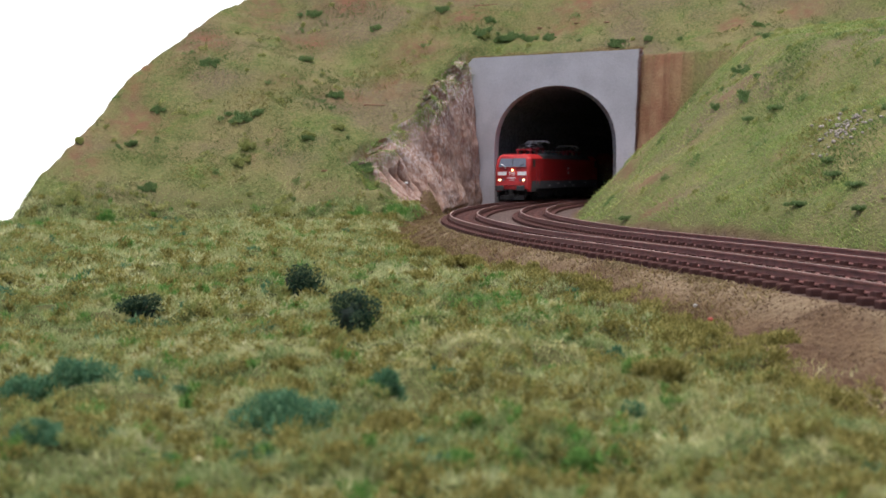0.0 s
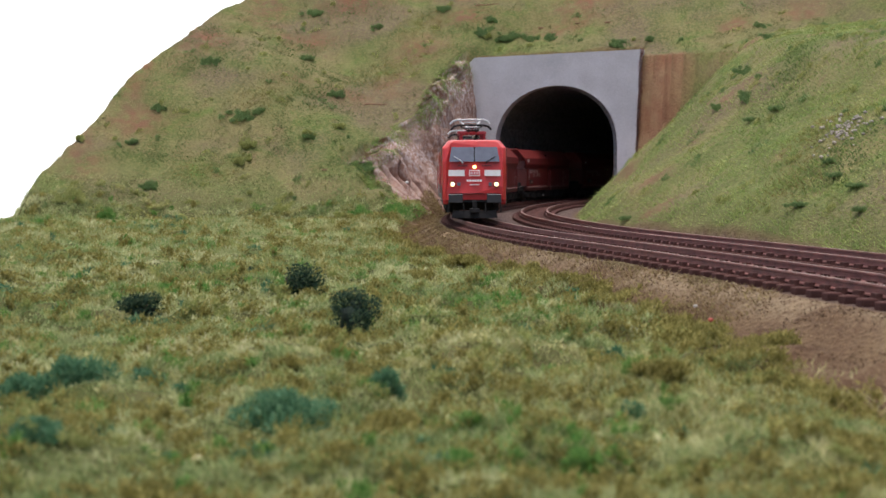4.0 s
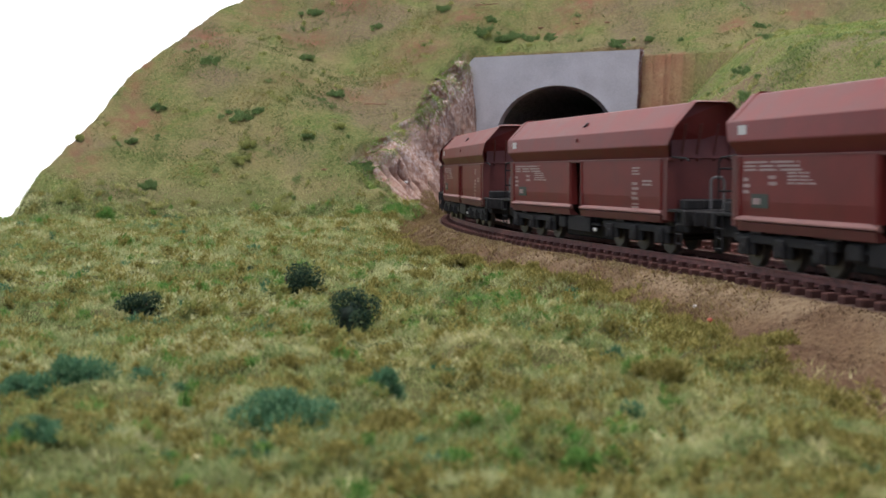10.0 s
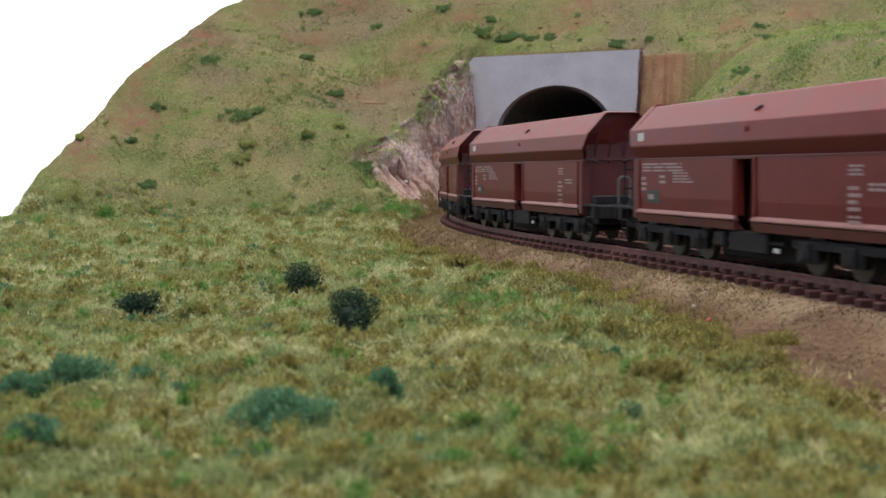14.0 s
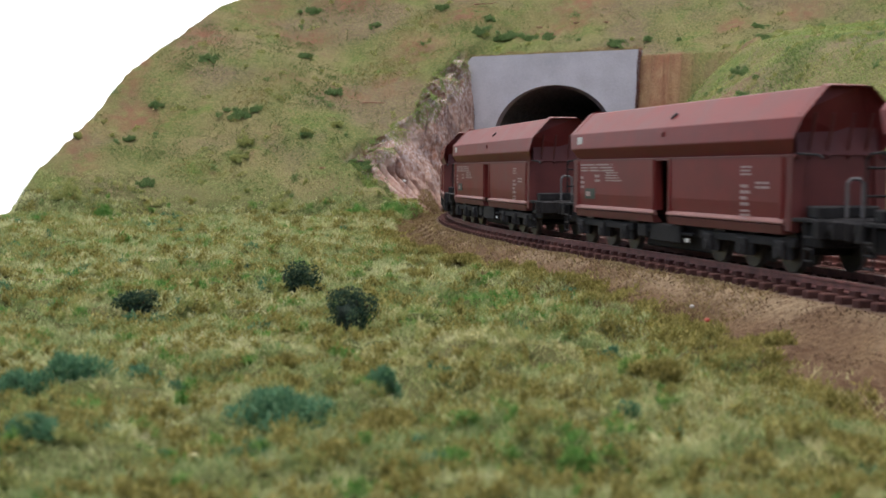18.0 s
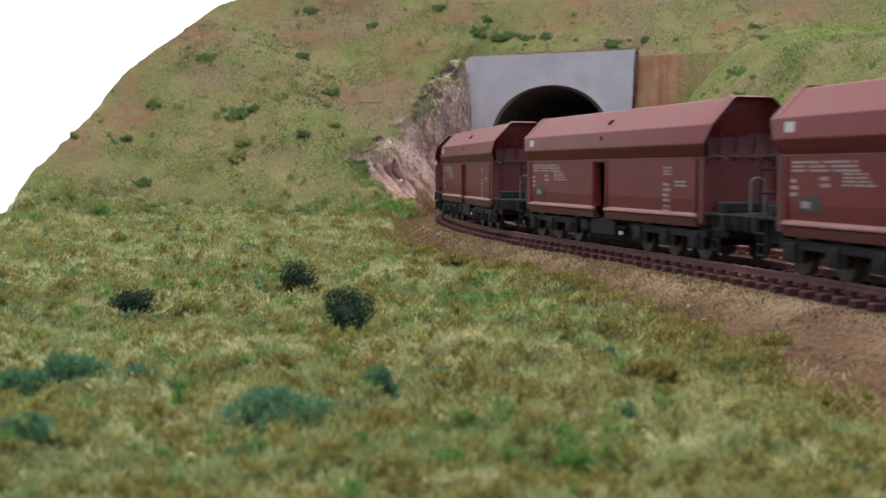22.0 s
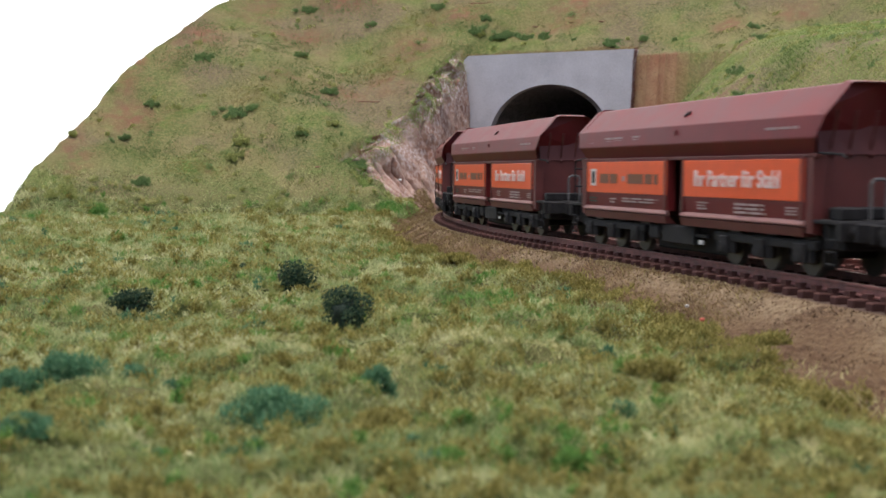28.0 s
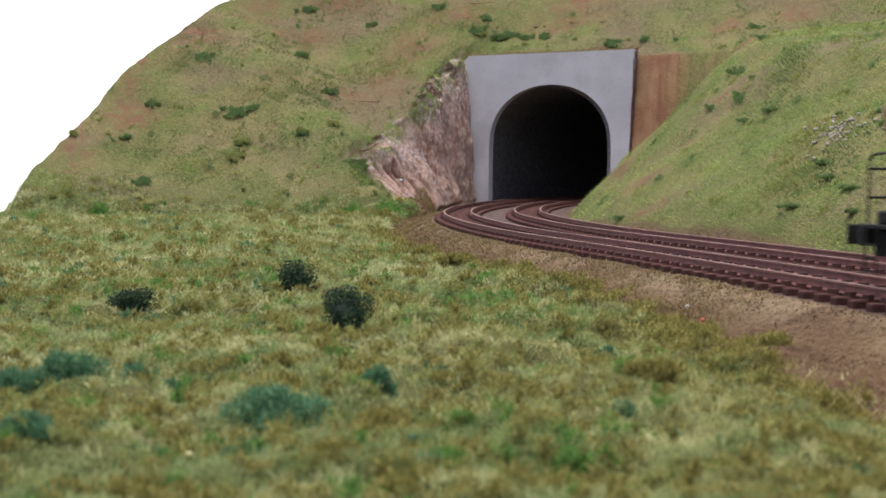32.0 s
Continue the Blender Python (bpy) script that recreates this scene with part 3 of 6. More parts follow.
def make_loco():
    root = empty("electric_locomotive", "bright red and grey model electric locomotive with lit headlights", "locomotive")

    def ring(u, hw, zb, zg, zt, rh, front=None):
        """Cross-section; front gives the station of each height where the end rakes back."""
        f = front or (lambda z: u)
        half = [(hw, zb), (hw, 1.61), (hw, 2.75), (hw - 0.01, zg), (rh + 0.06, zt - 0.06), (rh - 0.1, zt)]
        pts = [(f(z), -y, z) for y, z in half] + [(f(z), y, z) for y, z in half[::-1]]
        return pts

    def nose(sgn):
        def f(z):
            return sgn * float(np.interp(z, (0.8, 1.2, 1.75, 2.7, 3.4, 3.7, 3.8), (9.54, 9.57, 9.60, 9.48, 9.22, 9.08, 8.9)))
        return f

    def corner(sgn):
        def f(z):
            return sgn * float(np.interp(z, (0.8, 2.7, 3.4, 3.8), (9.36, 9.30, 9.06, 8.8)))
        return f

    bm = B()
    rings = [ring(0, 1.30, 0.98, 3.36, 3.70, 1.02, nose(-1)), ring(0, 1.46, 0.98, 3.38, 3.74, 1.13, corner(-1)),
             ring(-8.75, 1.49, 1.02, 3.41, 3.76, 1.16), ring(-7.0, 1.5, 1.02, 3.41, 3.76, 1.16), ring(7.0, 1.5, 1.02, 3.41, 3.76, 1.16),
             ring(8.75, 1.49, 1.02, 3.41, 3.76, 1.16), ring(0, 1.46, 0.98, 3.38, 3.74, 1.13, corner(1)), ring(0, 1.30, 0.98, 3.36, 3.70, 1.02, nose(1))]
    loft(bm, rings)
    es = [e for e in bm.edges if e.calc_length() > 0.02]
    bmesh.ops.bevel(bm, geom=es, offset=0.025, segments=1, affect="EDGES")
    part("body", bm, M_RED, root, "bright red body shell")
    # grey roof and its sloping sides between the cabs
    bm = B()
    prism(bm, [(-1.507, 3.39), (-1.507, 3.42), (-1.24, 3.70), (-1.08, 3.79), (1.08, 3.79), (1.24, 3.70), (1.507, 3.42), (1.507, 3.39)], -6.85, 6.35)
    part("roof", bm, M_ROOFGREY, root, "grey roof with sloping edges")
    for sgn in (-1, 1):
        for a, b in ((-6.75, -4.4), (-4.3, -1.4), (-1.3, 1.3), (1.4, 3.8), (3.9, 6.25)):
            bm = B()
            n = Vector((0, sgn * 0.72, 0.69))
            q = [Vector((x, sgn * y, z)) for x, y, z in ((a, 1.475, 3.46), (b, 1.475, 3.46), (b, 1.27, 3.675), (a, 1.27, 3.675))]
            lo = [bm.verts.new(p) for p in q]
            hi = [bm.verts.new(p + n * 0.025) for p in q]
            bm.faces.new(lo)
            bm.faces.new(hi[::-1])
            for i in range(4):
                bm.faces.new((lo[i], lo[(i + 1) % 4], hi[(i + 1) % 4], hi[i]))
            part("roof_panel", bm, M_DARKPANEL if a in (3.9, -6.75) else M_GREY if a != -1.3 else M_ROOFGREY, root)
    # louvred sides, skirts, doors and windows
    for sgn in (-1, 1):
        y = sgn * 1.5
        for i in range(12):
            z = 1.77 + i * 0.125
            bm = B()
            prism(bm, [(y, z), (y + sgn * 0.021, z + 0.015), (y + sgn * 0.021, z + 0.04), (y, z + 0.08)], -6.75, 6.3)
            part("louvre", bm, M_RED, root)
        bm = B()
        ys = sorted((y, y + sgn * 0.012))
        box(bm, -9.1, 9.1, ys[0], ys[1], 1.0, 1.62)
        part("skirt", bm, M_GREY, root, "grey lower body band")
        for u in (-8.55, 8.55):
            bm = B()
            ys = sorted((sgn * 1.44, y))
            box(bm, u - 0.55, u + 0.55, ys[0], ys[1], 0.76, 1.02, 0.04)
            part("skirt_end", bm, M_GREY, root, "grey corner skirt")
        for u in (-9.1, 9.1):
            bm = B()
            box(bm, u - 0.27, u + 0.27, *sorted((sgn * 1.18, sgn * 1.45)), 0.78, 1.1, 0.05)
            part("nose_corner", bm, M_RED, root, "red lower corner of the cab")
        for u in (-7.75, 7.75):
            bm = B()
            ys = sorted((y, y + sgn * 0.01))
            box(bm, u - 0.33, u + 0.33, ys[0], ys[1], 1.25, 3.3)
            door = part("cab_door", bm, M_RED, root)
            for o in (-0.38, 0.38):
                bm = B()
                rod(bm, (u + o, y + sgn * 0.06, 1.3), (u + o, y + sgn * 0.06, 2.6), 0.022, 6)
                part("handrail", bm, M_PANRED, door, "thin dark red handrail")
            bm = B()
            box(bm, u - 0.3, u + 0.3, *sorted((y, y + sgn * 0.05)), 0.6, 0.68)
            box(bm, u - 0.3, u + 0.3, *sorted((y, y + sgn * 0.05)), 0.9, 0.96)
            part("step", bm, M_DARK, door)
        for u in (-8.55, 8.5):
            bm = B()
            box(bm, u - 0.27, u + 0.27, *sorted((y - sgn * 0.02, y + sgn * 0.012)), 2.72, 3.32, 0.01)
            part("side_window", bm, M_SIDEWIN, root, "grey tinted cab side window")
        # plain emblem and small print
        bm = B()
        box(bm, -0.5, 0.02, *sorted((y + sgn * 0.045, y + sgn * 0.056)), 2.15, 2.72)
        emblem = part("emblem", bm, M_WHITE, root, "plain white emblem plate")
        for k in range(4):
            bm = B()
            box(bm, -0.44 + 0.13 * k, -0.38 + 0.13 * k, *sorted((y + sgn * 0.056, y + sgn * 0.064)), 2.22, 2.65)
            part("emblem_bar", bm, M_RED, emblem)
        for k, (a, b, z) in enumerate(((-5.6, -4.6, 1.36), (-2.0, -1.5, 1.14), (-1.0, -0.2, 1.42), (0.4, 0.8, 1.12), (2.2, 3.0, 1.35), (4.4, 5.2, 1.2), (-8.6, -8.2, 1.2))):
            bars(root, 1.512, a, b, z, z + 0.13, 1, 40 + k, side=sgn)
    # both ends
    for sgn in (1, -1):
        def fu(z, o=0.0):
            return sgn * (float(np.interp(z, (0.8, 1.2, 1.75, 2.7, 3.4, 3.7, 3.8), (9.54, 9.57, 9.60, 9.48, 9.22, 9.08, 8.9))) + o)

        def plate(name, v0, v1, z0, z1, material, o=0.012, label="", parent=root, thick=0.02):
            bm = B()
            q = [(v0, z0), (v1, z0), (v1, z1), (v0, z1)]
            a = [bm.verts.new((fu(z, o - thick), v, z)) for v, z in q]
            b = [bm.verts.new((fu(z, o), v, z)) for v, z in q]
            bm.faces.new(a)
            bm.faces.new(b[::-1])
            for i in range(4):
                bm.faces.new((a[i], a[(i + 1) % 4], b[(i + 1) % 4], b[i]))
            return part(name, bm, material, parent, label)

        bm = B()
        q = [(-1.16, 2.74), (1.16, 2.74), (1.05, 3.42), (-1.05, 3.42)]
        a = [bm.verts.new((fu(z, -0.03), v, z)) for v, z in q]
        b = [bm.verts.new((fu(z, 0.02), v, z)) for v, z in q]
        bm.faces.new(a)
        bm.faces.new(b[::-1])
        for i in range(4):
            bm.faces.new((a[i], a[(i + 1) % 4], b[(i + 1) % 4], b[i]))
        ws = part("windscreen", bm, M_GLASS, root, "windscreen in two panes, sky reflection in its tint")
        bm = B()
        a0, b0 = Vector((fu(2.74, 0.03), 0, 2.74)), Vector((fu(3.42, 0.03), 0, 3.42))
        rod(bm, a0, b0, 0.025, 6)
        part("window_post", bm, M_DARK, ws)
        for v0 in (-0.95, 0.95):
            bm = B()
            rod(bm, (fu(2.98, 0.06), v0, 2.98), (fu(2.76, 0.06), v0 * 0.62, 2.76), 0.022, 6)
            rod(bm, (fu(2.76, 0.06), v0 * 0.62, 2.76), (fu(2.66, 0.05), v0 * 0.56, 2.66), 0.03, 6)
            part("wiper", bm, M_METAL if v0 * sgn < 0 else M_DARK, ws, "windscreen wiper")
        for v0, v1 in ((-1.2, -0.46), (0.46, 1.2)):
            plate("white_panel", v0, v1, 2.08, 2.36, M_WHITE, label="white warning panel")
        em = plate("emblem", -0.24, 0.24, 2.08, 2.36, M_WHITE, label="plain white emblem plate")
        plate("emblem_field", -0.2, 0.2, 2.12, 2.32, M_RED, o=0.018, parent=em)
        for k in (-0.12, 0.0, 0.12):
            plate("emblem_bar", k - 0.025, k + 0.025, 2.15, 2.29, M_WHITE, o=0.024, parent=em)
        for k in range(6):
            plate("number_bar", -0.36 + 0.12 * k, -0.27 + 0.12 * k, 1.83, 1.92, M_WHITE)
        plate("number_bar", -0.22, 0.22, 1.66, 1.71, M_WHITE)
        for v in (-1.0, 1.0):
            bm = B()
            rod(bm, (fu(1.71, -0.05), v, 1.71), (fu(1.71, 0.035), v, 1.71), 0.095, 18)
            lamp = part("headlight", bm, M_LAMP if sgn > 0 else M_GLASS, root, "round headlight")
            bm = B()
            rod(bm, (fu(1.71, -0.05), v, 1.71), (fu(1.71, 0.022), v, 1.71), 0.14, 18)
            part("rim", bm, M_DARK, lamp)
            plate("tail_light", v - 0.36 if v > 0 else v + 0.2, v - 0.2 if v > 0 else v + 0.36, 1.63, 1.79, M_GLASS)
        bm = B()
        rod(bm, (fu(2.5, -0.05), 0, 2.5), (fu(2.5, 0.035), 0, 2.5), 0.075, 16)
        part("top_light", bm, M_LAMPTOP if sgn > 0 else M_GLASS, root, "amber glowing upper headlight")
        # handrails, buffer beam, plough and coupling
        for v in (-0.55, 0.55):
            bm = B()
            rod(bm, (fu(2.55, 0.06), v - 0.22, 2.55), (fu(2.55, 0.06), v + 0.22, 2.55), 0.02, 6)
            part("handrail", bm, M_DARK, root)
        bm = B()
        box(bm, *sorted((sgn * 9.1, sgn * 9.54)), -1.15, 1.15, 0.86, 1.26, 0.03)
        part("buffer_beam", bm, M_DARK, root, "black buffer beam")
        bm = B()
        box(bm, *sorted((sgn * 9.48, sgn * 9.64)), -1.15, 1.15, 1.26, 1.29)
        part("footboard", bm, M_DARK, root)
        for v in (-0.875, 0.875):
            buffer_part(root, sgn * 9.58, v, 1.06, sgn, M_BUFFER, 0.33)
        bm = B()
        v = [bm.verts.new(p) for p in ((sgn * 9.5, -1.0, 0.5), (sgn * 9.6, 0, 0.5), (sgn * 9.5, 1.0, 0.5), (sgn * 9.55, 1.05, 0.16), (sgn * 9.7, 0, 0.16), (sgn * 9.55, -1.05, 0.16))]
        w = [bm.verts.new(p.co + Vector((-sgn * 0.12, 0, 0))) for p in v]
        for f in ((0, 1, 4, 5), (1, 2, 3, 4)):
            bm.faces.new([v[i] for i in f])
            bm.faces.new([w[i] for i in f[::-1]])
        for i in range(6):
            j = (i + 1) % 6
            bm.faces.new((v[i], v[j], w[j], w[i]))
        part("plough", bm, M_DARK, root, "black track plough")
        bm = B()
        box(bm, *sorted((sgn * 9.5, sgn * 9.92)), -0.1, 0.1, 0.6, 0.95, 0.02)
        box(bm, *sorted((sgn * 9.55, sgn * 10.0)), -0.22, 0.22, 0.42, 0.6, 0.02)
        part("coupling", bm, M_DARK, root, "black coupling hook")
        for v in (-0.5, 0.5, -1.2, 1.2):
            bm = B()
            rod(bm, (sgn * 9.6, v, 0.85), (sgn * 9.66, v, 0.4), 0.035, 6)
            part("hose", bm, M_DARK, root)
    # bogies and boxes
    for u in (-4.95, 4.95):
        bm = B()
        for y in (-1.12, 1.12):
            box(bm, u - 2.3, u + 2.3, y - 0.1, y + 0.1, 0.62, 0.86, 0.03)
            for o in (-1.4, 1.4):
                box(bm, u + o - 0.26, u + o + 0.26, y - 0.16, y + 0.16, 0.38, 0.8, 0.03)
                rod(bm, (u + o * 0.6, y, 0.3), (u + o * 0.6, y, 1.0), 0.1, 8)
            box(bm, u - 0.55, u + 0.55, y - 0.14, y + 0.14, 0.3, 0.95, 0.04)
            rod(bm, (u - 2.1, y * 1.1, 0.7), (u - 0.6, y * 1.1, 0.45), 0.06, 6)
        box(bm, u - 2.2, u + 2.2, -1.0, 1.0, 0.5, 0.95)
        bogie = part("bogie", bm, M_DARK, root, "black bogie frame")
        for o in (-1.4, 1.4):
            wheelset(bogie, u + o, 0.625, M_DARK, M_DARK)
    for a, b in ((-2.3, -1.1), (-0.95, 1.0), (1.15, 2.3)):
        bm = B()
        box(bm, a, b, -1.3, 1.3, 0.32, 1.0, 0.05)
        part("equipment_box", bm, M_DARK, root, "black underfloor box")
    bm = B()
    box(bm, -9.0, 9.0, -1.2, 1.2, 0.86, 1.05)
    part("underframe", bm, M_DARK, root)
    # roof gear
    for u, d, bright, up in ((6.0, 1, False, 0.22), (4.3, 1, True, 0.42), (-2.6, 1, False, 0.06), (-5.7, -1, True, 0.16)):
        arm = M_METAL if bright else M_DARK
        low = up if bright else up - 0.14
        bm = B()
        for y in (-0.62, 0.62):
            box(bm, u - 0.85, u + 0.85, y - 0.06, y + 0.06, 3.98 + up * 0.5, 4.08 + up * 0.5, 0.015)
        for x in (-0.8, 0.0, 0.8):
            box(bm, u + x - 0.06, u + x + 0.06, -0.62, 0.62, 3.98 + up * 0.5, 4.08 + up * 0.5, 0.015)
        base = part("pantograph_base", bm, M_PANRED, root, "dark red pantograph frame")
        for x in (-0.7, 0.7):
            for y in (-0.55, 0.55):
                bm = B()
                for k in range(3):
                    rod(bm, (u + x, y, 3.78 + k * (0.07 + up * 0.17)), (u + x, y, 3.82 + k * (0.07 + up * 0.17)), 0.12, 10)
                rod(bm, (u + x, y, 3.76), (u + x, y, 4.0 + up * 0.5), 0.07, 8)
                part("insulator", bm, M_PANRED, base)
        bm = B()
        rod(bm, (u - d * 0.6, 0, 4.1 + up * 0.5), (u + d * 1.15, 0, 4.22 + low * 0.5), 0.085, 8)
        box(bm, u - d * 0.6 - 0.22, u - d * 0.6 + 0.22, -0.3, 0.3, 4.02 + up * 0.5, 4.2 + up * 0.5, 0.03)
        part("lower_arm", bm, M_PANRED, base, "dark red lower arm and drive")
        bm = B()
        for y in (-0.5, 0.5):
            rod(bm, (u - d * 0.5, y * 0.7, 4.06 + up * 0.5), (u + d * 1.1, y * 0.3, 4.16 + low * 0.5), 0.035, 6)
            rod(bm, (u + d * 1.15, y * 0.35, 4.22 + low * 0.5), (u - d * 0.9, y, 4.42 + low), 0.045, 6)
        rod(bm, (u + d * 1.15, -0.3, 4.22 + low * 0.5), (u + d * 1.15, 0.3, 4.22 + low * 0.5), 0.06, 8)
        rod(bm, (u, -0.36, 4.33 + low), (u, 0.36, 4.33 + low), 0.03, 6)
        part("upper_arm", bm, arm, base, "upper arm of the pantograph")
        bm = B()
        for o in (-0.22, 0.22):
            c = u - d * 0.9 + o
            box(bm, c - 0.09, c + 0.09, -0.62, 0.62, 4.46 + low, 4.53 + low, 0.015)
            for e in (-1, 1):
                pts = [(c, e * 0.6, 4.495 + low), (c, e * 0.84, 4.44 + low), (c, e * 1.0, 4.28 + low)]
                for p, q in zip(pts, pts[1:]):
                    rod(bm, p, q, 0.042, 6)
        for y in (-0.5, 0.5):
            box(bm, u - d * 0.9 - 0.24, u - d * 0.9 + 0.24, y - 0.04, y + 0.04, 4.4 + low, 4.47 + low)
        part("contact_strip", bm, M_METAL if bright else M_DARK, base, "contact strips with curved horns")
    for u, h, mt in ((2.6, 0.34, M_INSUL), (1.8, 0.3, M_INSUL), (0.9, 0.3, M_ROOFGREY), (-0.3, 0.26, M_ROOFGREY), (-1.5, 0.34, M_INSUL), (-2.4, 0.3, M_DARK), (5.5, 0.3, M_DARK), (-5.5, 0.3, M_INSUL)):
        for y in (-0.6, 0.25):
            bm = B()
            prof = []
            for k in range(4):
                prof += [(0.06, 3.77 + k * h / 4), (0.13, 3.79 + k * h / 4), (0.13, 3.77 + (k + 0.6) * h / 4), (0.06, 3.79 + (k + 0.6) * h / 4)]
            prof.append((0.05, 3.8 + h))
            loft(bm, [[(u + r * math.cos(a * math.pi / 5), y + r * math.sin(a * math.pi / 5), z) for a in range(10)] for r, z in prof])
            part("roof_insulator", bm, mt, root)
    bm = B()
    for y in (-0.6, 0.25):
        rod(bm, (-5.5, y, 4.12), (5.5, y, 4.12), 0.03, 6)
    part("roof_conductor", bm, M_METAL, root, "thin metal roof conductor")
    for a, b, y0, y1 in ((-3.6, -2.8, -0.8, 0.0), (-0.6, 0.3, -0.9, 0.5), (3.2, 3.7, -0.3, 0.8)):
        bm = B()
        box(bm, a, b, y0, y1, 3.76, 4.0, 0.03)
        part("roof_box", bm, M_GREY, root)
    return root


LOCO = make_loco()

def text_mesh(words, height, length):
    """Letters of the built-in font as flat, slightly raised geometry, upright in x and z."""
    cu = bpy.data.curves.new("words", "FONT")
    cu.body = words
    cu.extrude = 0.01
    cu.offset = 0.02
    cu.align_x = "LEFT"
    ob = new("words", cu)
    dg = bpy.context.evaluated_depsgraph_get()
    me = bpy.data.meshes.new_from_object(ob.evaluated_get(dg))
    bpy.data.objects.remove(ob)
    bpy.data.curves.remove(cu)
    bm = B()
    bm.from_mesh(me)
    bpy.data.meshes.remove(me)
    xs = [v.co.x for v in bm.verts]
    ys = [v.co.y for v in bm.verts]
    kx, ky = length / (max(xs) - min(xs)), height / (max(ys) - min(ys))
    for v in bm.verts:
        v.co = Vector(((v.co.x - min(xs)) * kx, -v.co.z, (v.co.y - min(ys)) * ky))
    return bm


WZ = 1.20  # half width of the side panels


def make_wagon(orange):
    kind = "oxide brown six-axle model hopper wagon with orange side panels" if orange else "oxide brown six-axle model hopper wagon with white print"
    paint = M_MAROON if orange else M_WAGON
    root = empty("hopper_wagon", kind, "wagon", "wagons of the train")
    # roofed upper box with an undercut lower edge
    prof = [(WZ - 0.14, 2.58), (WZ + 0.03, 2.92), (WZ + 0.03, 2.96), (WZ - 0.04, 3.40), (0.55, 4.05), (0.47, 4.08)]
    pts = [(-y, z) for y, z in prof] + [(y, z) for y, z in prof[::-1]]

    def end(z):
        return float(np.interp(z, (2.58, 2.95, 3.4, 4.05, 4.1), (6.42, 6.7, 6.95, 6.9, 6.88)))
    bm = B()
    loft(bm, [[(-end(z), y, z) for y, z in pts], [(end(z), y, z) for y, z in pts]])
    caps = [f for f in bm.faces if len(f.verts) > 4]
    bmesh.ops.recalc_face_normals(bm, faces=bm.faces)
    bmesh.ops.inset_individual(bm, faces=caps, thickness=0.07, depth=-0.34)
    bmesh.ops.bevel(bm, geom=[e for e in bm.edges if e.calc_length() > 0.1], offset=0.016, segments=1, affect="EDGES")
    body = part("upper_body", bm, paint, root, "oxide brown upper hopper with sloping roof")
    # ribs along the edge and on the roof's middle
    for sgn in (-1, 1):
        bm = B()
        box(bm, -6.6, 6.6, *sorted((sgn * (WZ - 0.2), sgn * (WZ - 0.02))), 2.52, 2.60, 0.01)
        part("sill", bm, M_WAGONDARK, body)
        bm = B()
        rod(bm, (0.05, sgn * 0.94, 3.64), (0.2, sgn * 0.86, 3.75), 0.045, 6)
        part("roof_hook", bm, M_DARK, body)
        bm = B()
        box(bm, 0.02, 0.12, *sorted((sgn * (WZ - 0.02), sgn * (WZ + 0.04))), 3.16, 3.28, 0.01)
        part("side_hook", bm, M_WAGONDARK, body)
    # end walls: recessed slope with ribs
    for sgn in (-1, 1):
        bm = B()
        q = [(sgn * 6.35, 3.2), (sgn * 6.45, 2.6), (sgn * 4.6, 1.25), (sgn * 4.4, 1.35), (sgn * 6.1, 2.7), (sgn * 6.0, 3.2)]
        a = [bm.verts.new((x, -1.0, z)) for x, z in q]
        b = [bm.verts.new((x, 1.0, z)) for x, z in q]
        bm.faces.new(a)
        bm.faces.new(b[::-1])
        for i in range(6):
            bm.faces.new((a[i], b[i], b[(i + 1) % 6], a[(i + 1) % 6]))
        wall = part("end_slope", bm, M_WAGONDARK, root, "sloping end wall, shade in its darker oxide brown")
        for y in (-0.7, -0.25, 0.25, 0.7):
            bm = B()
            rod(bm, (sgn * 6.66, y, 3.5), (sgn * 6.4, y, 2.62), 0.03, 6)
            rod(bm, (sgn * 6.5, y, 2.6), (sgn * 4.75, y, 1.3), 0.035, 6)
            part("rib", bm, M_WAGONDARK, wall)
        for y in (-1.0, 1.0):
            bm = B()
            q2 = [(sgn * 6.5, 2.6), (sgn * 6.42, 1.0), (sgn * 6.2, 1.0), (sgn * 4.7, 1.25)]
            a = [bm.verts.new((x, y - 0.03, z)) for x, z in q2]
            b = [bm.verts.new((x, y + 0.03, z)) for x, z in q2]
            bm.faces.new(a)
            bm.faces.new(b[::-1])
            for i in range(4):
                bm.faces.new((a[i], b[i], b[(i + 1) % 4], a[(i + 1) % 4]))
            part("gusset", bm, M_WAGONDARK, wall)
        bm = B()
        box(bm, *sorted((sgn * 6.3, sgn * 6.42)), -WZ + 0.06, WZ - 0.06, 1.24, 2.62)
        part("end_wall", bm, M_WAGONDARK, root, "end wall in oxide brown darkened for shade")
        # platform, railing, brake stand, ladder
        bm = B()
        box(bm, *sorted((sgn * 6.3, sgn * 7.55)), -1.15, 1.15, 1.16, 1.24, 0.01)
        box(bm, *sorted((sgn * 7.45, sgn * 7.62)), -1.2, 1.2, 0.82, 1.22, 0.02)
        deck = part("platform", bm, M_DARK, root, "black end platform")
        for y in (-1.05, 1.05):
            bm = B()
            loop = [(7.55, 2.5), (7.4, 2.58), (6.5, 2.62)] if sgn > 0 else [(7.5, 1.2), (7.5, 2.45), (7.38, 2.57), (6.5, 2.62)]
            for p, q3 in zip(loop, loop[1:]):
                rod(bm, (sgn * p[0], y, p[1]), (sgn * q3[0], y, q3[1]), 0.026, 6)
            if sgn < 0:
                for z in (1.75, 2.3):
                    rod(bm, (-7.5, y, z), (-7.5, 0, z), 0.026, 6)
            part("railing", bm, M_DARK, deck, "thin black handrail frame")
            bm = B()
